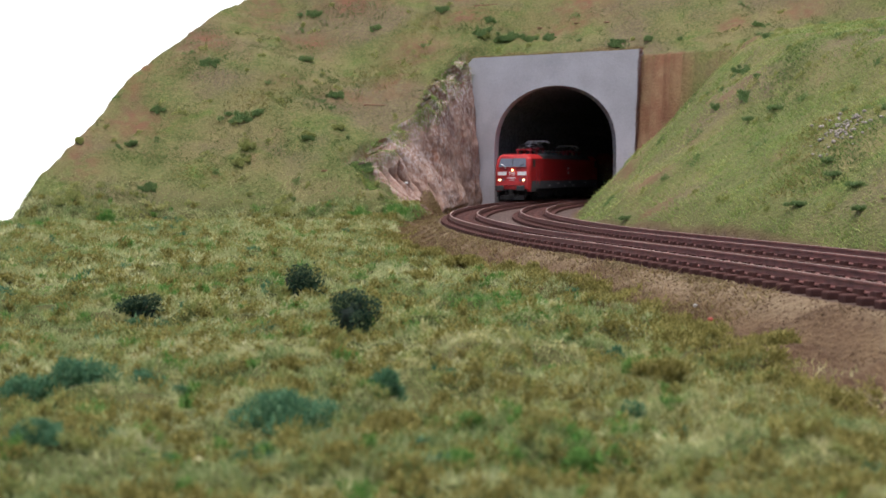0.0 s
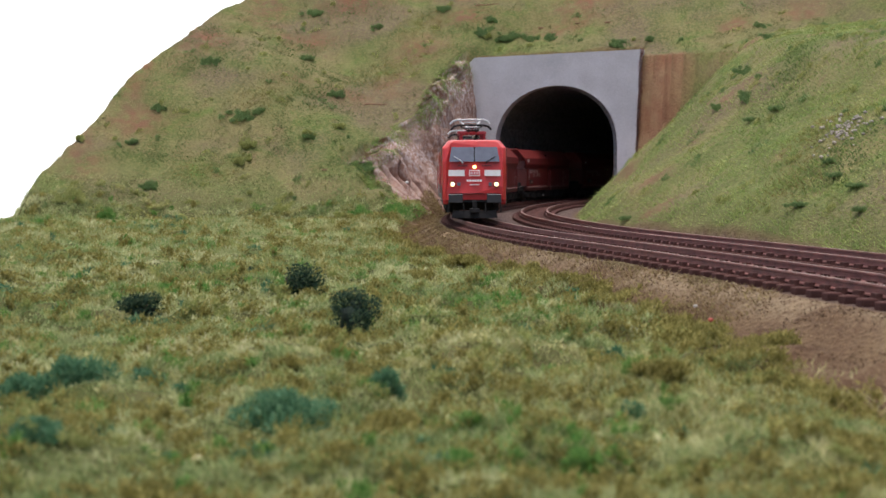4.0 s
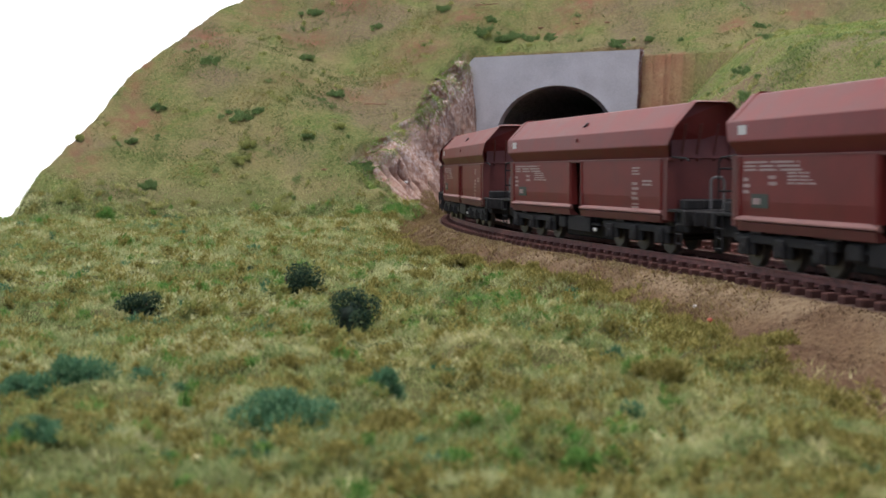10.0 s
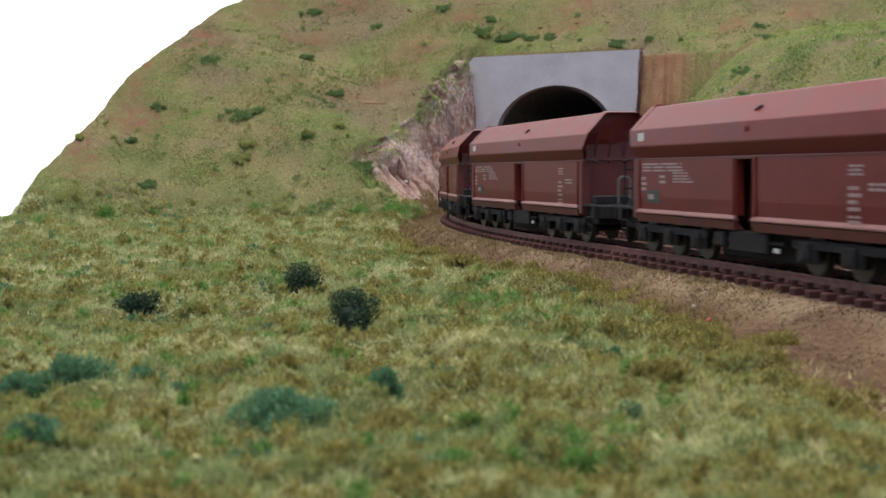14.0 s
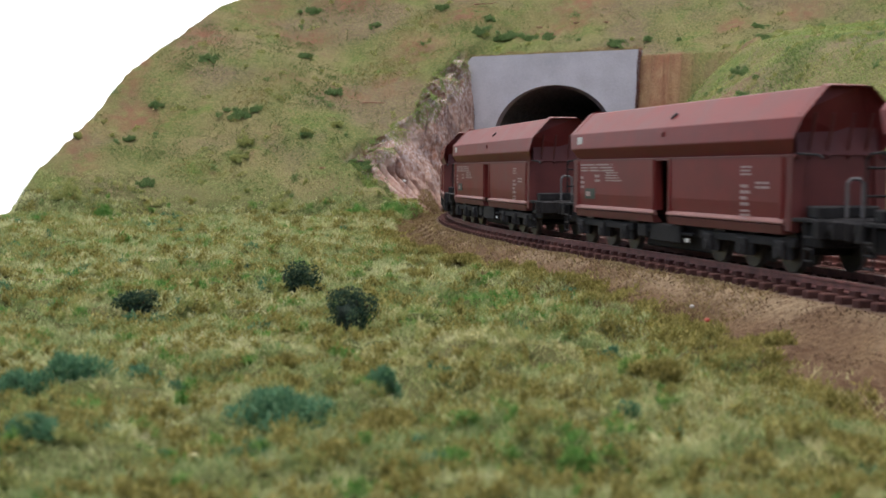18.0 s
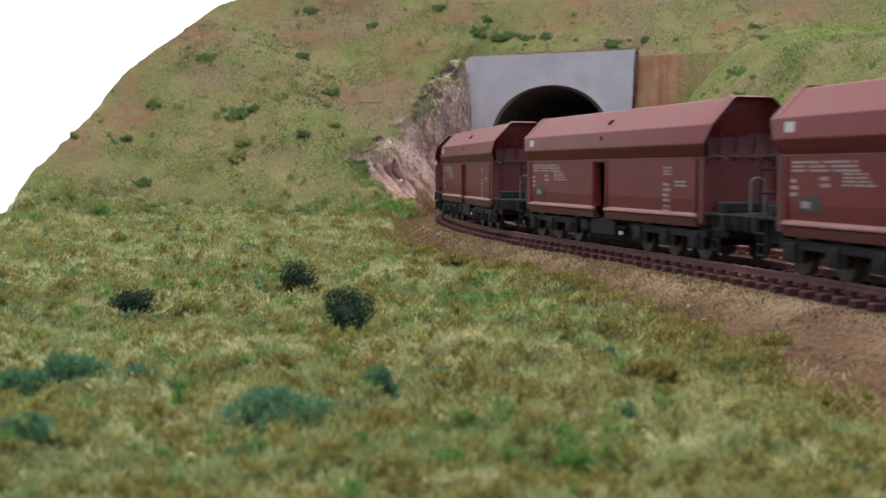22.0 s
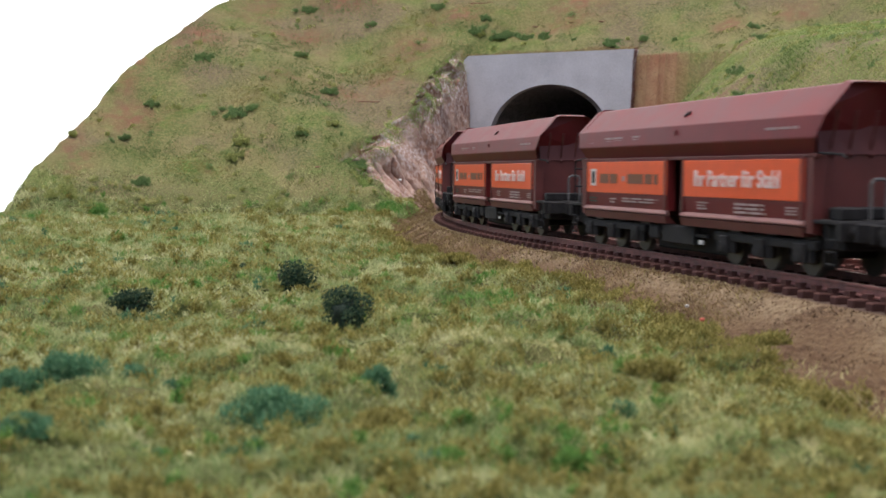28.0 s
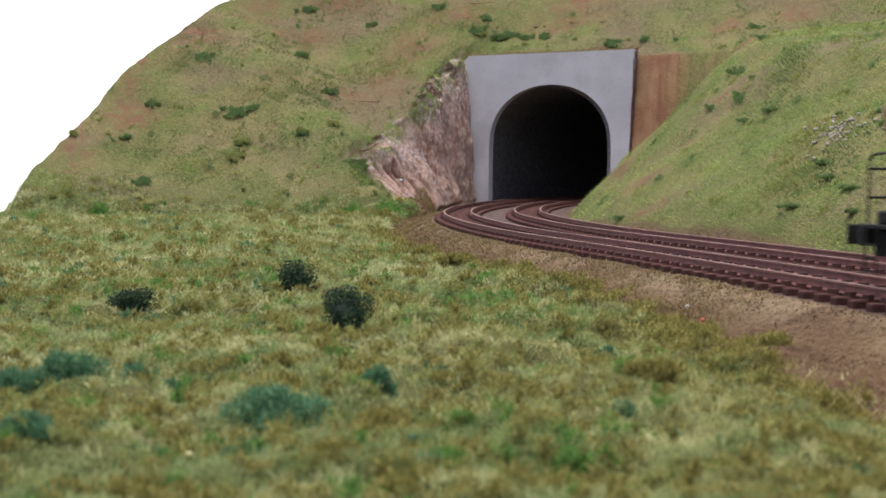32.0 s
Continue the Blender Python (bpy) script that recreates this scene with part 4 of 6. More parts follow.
            for z in (0.35, 0.6, 0.85):
                rod(bm, (sgn * 7.05, y * 1.1, z), (sgn * 7.4, y * 1.1, z), 0.025, 6)
            for x in (7.05, 7.4):
                rod(bm, (sgn * x, y * 1.1, 0.3), (sgn * x, y * 1.1, 1.2), 0.025, 6)
            part("ladder", bm, M_DARK, deck, "short black step ladder")
        bm = B()
        box(bm, *sorted((sgn * 6.5, sgn * 6.95)), -0.8, 0.75, 1.24, 1.5, 0.04)
        part("equipment_box", bm, M_DARK, deck)
        bm = B()
        box(bm, *sorted((sgn * 6.6, sgn * 7.4)), -0.95, 0.95, 0.62, 1.14, 0.04)
        box(bm, *sorted((sgn * 6.95, sgn * 7.3)), -1.0, -0.45, 1.24, 1.5, 0.03)
        part("brake_box", bm, M_DARK, deck)
        bm = B()
        rod(bm, (sgn * 7.12, -0.19, 1.24), (sgn * 7.12, -0.19, 1.98), 0.036, 8)
        rod(bm, (sgn * 7.12, 0.19, 1.24), (sgn * 7.12, 0.19, 1.98), 0.036, 8)
        for p, q4 in (((-0.19, 1.98), (-0.11, 2.08)), ((-0.11, 2.08), (0.11, 2.08)), ((0.11, 2.08), (0.19, 1.98))):
            rod(bm, (sgn * 7.12, *p), (sgn * 7.12, *q4), 0.036, 8)
        part("grab_frame", bm, M_STEP, deck, "pale grey metal grab frame")
        for y in (-0.875, 0.875):
            buffer_part(root, sgn * 7.6, y, 1.02, sgn, M_DARK, 0.27)
        bm = B()
        box(bm, *sorted((sgn * 7.5, sgn * 8.36)), -0.12, 0.12, 0.55, 0.75, 0.02)
        box(bm, *sorted((sgn * 7.9, sgn * 8.3)), -0.25, 0.25, 0.6, 0.68, 0.01)
        part("coupling", bm, M_DARK, root, "black coupling")
    # lower side doors, one pair a side, with ledges
    for sgn in (-1, 1):
        for a, b in ((-6.26, -0.42), (0.38, 6.26)):
            bm = B()
            prism(bm, [(sgn * (WZ - 0.02), 2.56), (sgn * (WZ - 0.02), 1.55), (sgn * (WZ - 0.05), 1.2), (sgn * (WZ - 0.25), 1.2), (sgn * (WZ - 0.2), 2.56)], a, b)
            panel = part("side_door", bm, paint, root, "oxide brown discharge door")
            if orange:
                bm = B()
                box(bm, a + 0.06, b - 0.06, *sorted((sgn * (WZ - 0.03), sgn * WZ)), 1.6, 2.5, 0.01)
                part("orange_panel", bm, M_ORANGE, panel, "bright orange advertising panel")
            bm = B()
            prism(bm, [(sgn * (WZ - 0.05), 1.21), (sgn * (WZ + 0.03), 1.13), (sgn * (WZ + 0.03), 1.095), (sgn * (WZ - 0.1), 1.06)], a, b)
            part("ledge", bm, M_LEDGE, panel, "lower ledge painted paler where it catches light")
            bm = B()
            prism(bm, [(sgn * (WZ - 0.1), 1.06), (sgn * (WZ + 0.02), 1.06), (sgn * (WZ - 0.02), 0.86), (sgn * (WZ - 0.3), 0.86)], a + 0.05, b - 0.05)
            part("lower_flap", bm, M_WAGONDARK, panel)
            for u in (a + 0.12, b - 0.12):
                bm = B()
                box(bm, u - 0.05, u + 0.05, *sorted((sgn * (WZ - 0.05), sgn * (WZ + 0.015))), 1.2, 2.56)
                part("door_edge", bm, paint if not orange else M_WAGONDARK, panel)
        bm = B()
        box(bm, -0.46, 0.42, *sorted((sgn * (WZ - 0.75), sgn * (WZ - 0.6))), 0.85, 2.56)
        prism(bm, [(sgn * (WZ - 0.6), 2.5), (sgn * (WZ - 0.34), 2.5), (sgn * (WZ - 0.4), 0.9), (sgn * (WZ - 0.6), 0.9)], -0.07, 0.05)
        part("pillar", bm, M_WAGONDARK, root, "recessed pillar between the doors, shade in its dark brown")
        # end posts
        for u in (-6.42, 6.42):
            bm = B()
            prism(bm, [(sgn * (WZ - 0.02), 2.6), (sgn * (WZ - 0.02), 0.95), (sgn * (WZ - 0.25), 0.9), (sgn * (WZ - 0.35), 2.6)], u - 0.11, u + 0.11)
            part("end_post", bm, M_WAGONDARK, root)
        # print
        def wr(x0, x1, z0, z1, rows, seed, **k):
            if sgn > 0:
                x0, x1 = -x1, -x0
            k.setdefault("material", M_PRINT)
            return bars(root, k.pop("plane", WZ - 0.018), x0, x1, z0, z1, rows, seed, side=sgn, **k)
        if orange:
            # slogan and the owner's emblem as plain shapes
            bm = text_mesh("Ihr Partner für Stahl", 0.40, 4.1)
            for v in bm.verts:
                v.co = Vector((v.co.x + 1.15, v.co.y - WZ - 0.006, v.co.z + 1.86))
            if sgn > 0:
                bmesh.ops.rotate(bm, verts=bm.verts, matrix=Matrix.Rotation(math.pi, 3, "Z"))
                bmesh.ops.translate(bm, verts=bm.verts, vec=(0, 0, 0))
            part("slogan", bm, M_PINKWHITE, root, "pinkish white words Ihr Partner für Stahl")
            wr(-5.05, -3.45, 1.88, 2.2, 1, 5, plane=WZ + 0.002, material=M_BROWNPRINT, gap=0.15)
            wr(-3.0, -0.85, 1.88, 2.2, 1, 8, plane=WZ + 0.002, material=M_BROWNPRINT, gap=0.15)
            wr(-3.38, -3.12, 1.95, 2.15, 1, 2, plane=WZ + 0.002, gap=0.3)
            bm = B()
            x = -5.75 if sgn < 0 else 5.35
            box(bm, x, x + 0.4, *sorted((sgn * WZ, sgn * (WZ + 0.012))), 1.8, 2.3)
            em = part("emblem", bm, M_PALE, root, "plain pale emblem")
            bm = B()
            box(bm, x + 0.1, x + 0.3, *sorted((sgn * (WZ + 0.012), sgn * (WZ + 0.02))), 1.88, 2.22)
            part("emblem_bar", bm, M_DARK, em)
            wr(-5.9, -5.2, 1.32, 1.5, 2, 11, material=M_DARKGREEN)
            wr(-3.4, -0.9, 1.36, 1.52, 2, 12)
            wr(-4.3, -3.8, 1.32, 1.5, 2, 15)
            wr(1.3, 1.9, 1.3, 1.52, 3, 13)
            wr(3.2, 4.7, 1.26, 1.54, 3, 14)
            wr(5.5, 6.0, 1.3, 1.5, 3, 16)
            wr(-5.9, -5.4, 3.02, 3.12, 1, 20, plane=WZ + 0.005)
            wr(-4.7, -3.3, 3.06, 3.24, 2, 21, plane=WZ + 0.0)
            wr(-2.7, -2.2, 3.08, 3.24, 2, 22, plane=WZ + 0.0)
            wr(4.6, 6.0, 3.04, 3.24, 2, 23, plane=WZ + 0.0)
        else:
            wr(-5.9, -3.3, 2.24, 2.5, 3, 31)
            wr(-3.9, -2.7, 1.95, 2.25, 4, 32)
            wr(-5.95, -5.6, 1.72, 2.15, 3, 33)
            wr(-4.75, -4.3, 1.92, 2.2, 2, 34)
            wr(4.3, 4.9, 2.15, 2.4, 3, 35)
            wr(4.3, 4.75, 1.45, 2.0, 4, 36)
            wr(5.0, 5.8, 1.85, 2.05, 2, 37)
            wr(4.35, 4.8, 1.12, 1.4, 3, 38, plane=WZ + 0.0)
            x = -5.55 if sgn < 0 else 4.75
            bm = B()
            box(bm, x, x + 0.8, *sorted((sgn * (WZ - 0.03), sgn * (WZ - 0.008))), 1.4, 1.72)
            plate = part("notice_plate", bm, M_DARKGREEN, root, "dark green notice plate")
            bm = B()
            box(bm, x + 0.1, x + 0.45, *sorted((sgn * (WZ - 0.01), sgn * (WZ - 0.0))), 1.48, 1.62)
            part("plate_print", bm, M_PRINT, plate)
            x = -6.2 if sgn < 0 else 5.8
            bm = B()
            box(bm, x, x + 0.4, *sorted((sgn * (WZ + 0.0), sgn * (WZ + 0.012))), 3.08, 3.3)
            part("white_plate", bm, M_PALE, root, "small white plate")
    # floor pan, bogies with three axles each
    bm = B()
    box(bm, -7.5, 7.5, -0.55, 0.55, 0.72, 1.06, 0.02)
    part("centre_sill", bm, M_DARK, root, "black centre sill")
    bm = B()
    box(bm, -4.6, 4.6, -0.55, 0.55, 0.95, 2.6)
    part("hopper_core", bm, M_WAGONDARK, root)
    for u in (-4.3, 4.3):
        bm = B()
        for y in (-1.02, 1.02):
            box(bm, u - 2.25, u + 2.25, y - 0.08, y + 0.08, 0.58, 0.78, 0.02)
            for o in (-1.7, 0, 1.7):
                box(bm, u + o - 0.22, u + o + 0.22, y - 0.15, y + 0.15, 0.3, 0.72, 0.03)
                for q in (-0.33, 0.33):
                    rod(bm, (u + o + q, y, 0.32), (u + o + q, y, 0.7), 0.085, 8)
                rod(bm, (u + o, y - 0.18, 0.46), (u + o, y + 0.18, 0.46), 0.12, 10)
        box(bm, u - 0.4, u + 0.4, -1.0, 1.0, 0.55, 0.8)
        bogie = part("bogie", bm, M_DARK, root, "black three-axle bogie frame")
        for o in (-1.7, 0, 1.7):
            wheelset(bogie, u + o, 0.46, M_DARK, M_WHEEL)
    for y in (-1.0, 1.0):
        bm = B()
        rod(bm, (-1.6, y, 0.62), (1.6, y, 0.62), 0.05, 6)
        box(bm, -0.9, 0.95, y - 0.1, y + 0.1, 0.36, 0.84, 0.03)
        box(bm, -1.7, -1.1, y - 0.12, y + 0.05, 0.42, 0.8, 0.05)
        box(bm, -2.0, 2.0, y * 0.5 - 0.2, y * 0.5 + 0.2, 0.16, 0.85, 0.05)
        part("brake_gear", bm, M_DARK, root)
        # pale plate painted in place of a moving glint under the frame
        bm = B()
        box(bm, 1.25, 1.47, y * 1.08 - 0.02, y * 1.08 + 0.02, 0.42, 0.52)
        part("glint_plate", bm, M_PALE, root, "small pale plate painted as a glint")
    return root


# Paler than the wagon's paint: light on the sloping ledge put into its colour
M_LEDGE = mat("ledge_lit", (0.25, 0.115, 0.10), 0.6, spread=0.15, scale=90)
M_STEP = mat("pale_metal", (0.13, 0.125, 0.125), 0.45)
M_PINKWHITE = mat("pinkish_white_print", (0.78, 0.60, 0.56), 0.5, spread=0.05)
M_PALE = mat("pale_print", (0.62, 0.60, 0.58), 0.5, spread=0.1)
M_BROWNPRINT = mat("brown_print", (0.17, 0.055, 0.02), 0.5, spread=0.1)
M_DARKGREEN = mat("dark_green_plate", (0.025, 0.04, 0.032), 0.5)
M_WHEEL = mat("wheel_steel", (0.07, 0.06, 0.055), 0.45, metal=0.4, spread=0.3)
brown = make_wagon(False)
amber = make_wagon(True)
WAGONS = [brown] + [copy_thing(brown, pose(0, 0, 0)) for _ in range(11)] + [amber] + [copy_thing(amber, pose(0, 0, 0)) for _ in range(3)]

# ---- plants and small stones ----
def sample(arr, x, y):
    """Bilinear value of a grid array at points."""
    i = np.clip(np.searchsorted(GX, x) - 1, 0, len(GX) - 2)
    j = np.clip(np.searchsorted(GY, y) - 1, 0, len(GY) - 2)
    u = (x - GX[i]) / (GX[i + 1] - GX[i])
    v = (y - GY[j]) / (GY[j + 1] - GY[j])
    return (arr[j, i] * (1 - u) + arr[j, i + 1] * u) * (1 - v) + (arr[j + 1, i] * (1 - u) + arr[j + 1, i + 1] * u) * v


def triangles(name, co, material):
    """One mesh of loose triangles, three corners each in co."""
    n = len(co) // 3
    me = bpy.data.meshes.new(name)
    me.vertices.add(3 * n)
    me.vertices.foreach_set("co", (co * S).astype(np.float32).ravel())
    me.loops.add(3 * n)
    me.loops.foreach_set("vertex_index", np.arange(3 * n, dtype=np.int32))
    me.polygons.add(n)
    me.polygons.foreach_set("loop_start", np.arange(0, 3 * n, 3, dtype=np.int32))
    me.update()
    me.materials.append(material)
    return new(name, me)


def blades_mesh(name, x, y, z, height, width, lean, material, seed, toward=None):
    """One triangle a fibre, leaning at random or towards the given bearing; all fibres in one mesh."""
    rs = np.random.RandomState(seed)
    n = len(x)
    a = rs.uniform(0, 2 * np.pi, n)
    b = rs.uniform(0, 2 * np.pi, n) if toward is None else toward + rs.normal(0, 0.5, n)
    l = lean * height * rs.uniform(0.2, 1.0, n)
    base = np.stack([x, y, z - 0.03], 1)
    side = np.stack([np.cos(a), np.sin(a), np.zeros(n)], 1) * (width * 0.5)[:, None]
    tip = base + np.stack([np.cos(b) * l, np.sin(b) * l, height], 1)
    return triangles(name, np.stack([base - side, base + side, tip], 1).reshape(-1, 3), material)


def slivers_mesh(name, p, length, width, material, seed, up=0.5):
    """Thin short fibres that point every way, rather upwards, from the points p."""
    rs = np.random.RandomState(seed)
    n = len(p)
    u = rs.normal(0, 1, (n, 3))
    u[:, 2] = np.abs(u[:, 2]) + up
    u /= np.linalg.norm(u, axis=1)[:, None]
    v = np.cross(u, rs.normal(0, 1, (n, 3)))
    v /= np.linalg.norm(v, axis=1)[:, None]
    l = (length * rs.uniform(0.6, 1.4, n))[:, None]
    w = (width * rs.uniform(0.35, 0.65, n))[:, None]
    return triangles(name, np.stack([p - v * w, p + v * w, p + u * l], 1).reshape(-1, 3), material)


def crumbs_mesh(name, p, size, material, seed):
    """Small tilted flakes, four corners each, at the points p; all in one mesh."""
    rs = np.random.RandomState(seed)
    n = len(p)
    u = rs.normal(0, 1, (n, 3))
    u /= np.linalg.norm(u, axis=1)[:, None]
    v = np.cross(u, rs.normal(0, 1, (n, 3)))
    v /= np.linalg.norm(v, axis=1)[:, None]
    k = (size * rs.uniform(0.6, 1.4, n))[:, None]
    co = np.stack([p - u * k, p + v * k * 0.55, p + u * k, p - v * k * 0.55], 1).reshape(-1, 3) * S
    me = bpy.data.meshes.new(name)
    me.vertices.add(4 * n)
    me.vertices.foreach_set("co", co.astype(np.float32).ravel())
    me.loops.add(4 * n)
    me.loops.foreach_set("vertex_index", np.arange(4 * n, dtype=np.int32))
    me.polygons.add(n)
    me.polygons.foreach_set("loop_start", np.arange(0, 4 * n, 4, dtype=np.int32))
    me.update()
    me.materials.append(material)
    return new(name, me)


def lumps(rs, w, h, n, k, fat=1.0):
    """n points over k lumps that make up a clump w wide and h high."""
    c = np.stack([rs.normal(0, 0.19, k) * w, rs.normal(0, 0.15, k) * w, rs.uniform(0.1, 0.55, k) * h], 1)
    c[:, 2] *= np.exp(-(c[:, 0] ** 2 + c[:, 1] ** 2) / (0.55 * w) ** 2)
    r = rs.uniform(0.13, 0.26, k) * fat
    i = rs.randint(0, k, n)
    d = rs.normal(0, 1, (n, 3))
    d /= np.linalg.norm(d, axis=1)[:, None]
    d *= rs.uniform(0.55, 1.0, n)[:, None]
    q = c[i] + d * np.stack([r[i] * w, r[i] * w, r[i] * h * 1.7], 1)
    q[:, 2] = np.maximum(q[:, 2], 0.0)
    return q


def fibre_material(name, colors, patchy=True, fine=230):
    """Colours picked per fibre, shifted in patches over the ground."""
    m = bpy.data.materials.new(name)
    m.use_nodes = True
    t = m.node_tree
    b = t.nodes["Principled BSDF"]
    b.inputs["Roughness"].default_value = 0.85
    b.inputs["Specular IOR Level"].default_value = 0.15
    geo = t.nodes.new("ShaderNodeNewGeometry")
    ramp = t.nodes.new("ShaderNodeValToRGB")
    e = ramp.color_ramp.elements
    while len(e) < len(colors):
        e.new(0.5)
    for i, c in enumerate(colors):
        e[i].position = i / (len(colors) - 1)
        e[i].color = (*c, 1)
    if patchy:
        co = t.nodes.new("ShaderNodeTexCoord")
        n1 = t.nodes.new("ShaderNodeTexNoise")
        n1.inputs["Scale"].default_value = 16
        n1.inputs["Detail"].default_value = 5
        n1.inputs["Distortion"].default_value = 0.5
        t.links.new(co.outputs["Object"], n1.inputs["Vector"])
        mr = t.nodes.new("ShaderNodeMapRange")
        mr.inputs[1].default_value, mr.inputs[2].default_value = 0.40, 0.62
        t.links.new(n1.outputs[0], mr.inputs[0])
        n2 = t.nodes.new("ShaderNodeTexNoise")
        n2.inputs["Scale"].default_value = fine
        n2.inputs["Detail"].default_value = 3
        t.links.new(co.outputs["Object"], n2.inputs["Vector"])
        mr2 = t.nodes.new("ShaderNodeMapRange")
        mr2.inputs[1].default_value, mr2.inputs[2].default_value = 0.34, 0.66
        t.links.new(n2.outputs[0], mr2.inputs[0])
        m0 = t.nodes.new("ShaderNodeMix")
        m0.inputs[0].default_value = 0.42
        t.links.new(mr.outputs[0], m0.inputs[2])
        t.links.new(mr2.outputs[0], m0.inputs[3])
        mx = t.nodes.new("ShaderNodeMix")
        mx.inputs[0].default_value = 0.38
        t.links.new(m0.outputs[0], mx.inputs[2])
        t.links.new(geo.outputs["Random Per Island"], mx.inputs[3])
        t.links.new(mx.outputs[0], ramp.inputs[0])
    else:
        t.links.new(geo.outputs["Random Per Island"], ramp.inputs[0])
    t.links.new(ramp.outputs[0], b.inputs["Base Color"])
    tr = t.nodes.new("ShaderNodeBsdfTranslucent")
    t.links.new(ramp.outputs[0], tr.inputs["Color"])
    ms = t.nodes.new("ShaderNodeMixShader")
    ms.inputs[0].default_value = 0.42
    t.links.new(b.outputs[0], ms.inputs[1])
    t.links.new(tr.outputs[0], ms.inputs[2])
    t.links.new(ms.outputs[0], t.nodes["Material Output"].inputs["Surface"])
    return m


M_GRASS = fibre_material("static_grass", ((0.08, 0.16, 0.05), (0.22, 0.34, 0.115), (0.43, 0.49, 0.21), (0.65, 0.62, 0.33), (0.92, 0.84, 0.54)))
M_TURF = fibre_material("turf_fibre", ((0.088, 0.148, 0.052), (0.22, 0.305, 0.115), (0.42, 0.455, 0.205), (0.64, 0.635, 0.35), (0.88, 0.82, 0.56)), fine=170)
M_OCHRE = fibre_material("ochre_tuft", ((0.15, 0.14, 0.038), (0.25, 0.225, 0.065), (0.36, 0.315, 0.10), (0.50, 0.44, 0.17)), False)
M_TEAL = fibre_material("teal_tuft", ((0.065, 0.165, 0.088), (0.125, 0.26, 0.138), (0.21, 0.35, 0.185)), False)
M_LUSH = fibre_material("lush_tuft", ((0.09, 0.23, 0.05), (0.17, 0.33, 0.08), (0.28, 0.40, 0.12)), False)
M_LEAF = fibre_material("bush_leaf", ((0.02, 0.045, 0.032), (0.045, 0.085, 0.05), (0.13, 0.17, 0.08)), False)
M_HILLLEAF = fibre_material("hill_bush_leaf", ((0.12, 0.215, 0.08), (0.185, 0.28, 0.108), (0.28, 0.345, 0.145)), False)
M_STRAW = fibre_material("pale_olive_tuft", ((0.24, 0.28, 0.09), (0.36, 0.385, 0.135), (0.50, 0.48, 0.20)), False)
M_HILLYELLOW = fibre_material("hill_yellow_fibre", ((0.17, 0.155, 0.05), (0.25, 0.215, 0.075), (0.34, 0.275, 0.11)), False)
M_LEAFCORE = mat("bush_core_shade", (0.014, 0.03, 0.017), 0.9, spread=0.5, scale=500, bump=1.0)
M_HILLGREEN = fibre_material("hill_green_fibre", ((0.10, 0.165, 0.055), (0.12, 0.19, 0.062), (0.155, 0.21, 0.075)), False)
M_REDCHIP = fibre_material("red_chip", ((0.14, 0.05, 0.035), (0.24, 0.10, 0.07), (0.42, 0.30, 0.26)), False)
M_SAND = fibre_material("sand_crumb", ((0.17, 0.12, 0.065), (0.28, 0.21, 0.12), (0.42, 0.34, 0.20)), False)
M_SOIL = fibre_material("soil_crumb", ((0.06, 0.035, 0.022), (0.13, 0.08, 0.05), (0.21, 0.14, 0.085), (0.34, 0.26, 0.16)), False)
M_DRYTWIG = mat("dry_twig", (0.22, 0.10, 0.06), 0.8)
M_PALESTRAW = fibre_material("pale_straw_fibre", ((0.36, 0.37, 0.15), (0.54, 0.52, 0.24), (0.72, 0.66, 0.37)), False)
M_TWIG = mat("twig_brown", (0.05, 0.035, 0.02), 0.8)


def field_points(n, seed, y0, y1, power, rule):
    rs = np.random.RandomState(seed)
    y = y0 + (y1 - y0) * rs.uniform(0, 1, n) ** power
    x = rs.uniform(-0.43, 0.43, n) * y
    d = sample(GRID["d"], x, y)
    k = rule(x, y, None, d)
    return x[k], y[k], d[k]


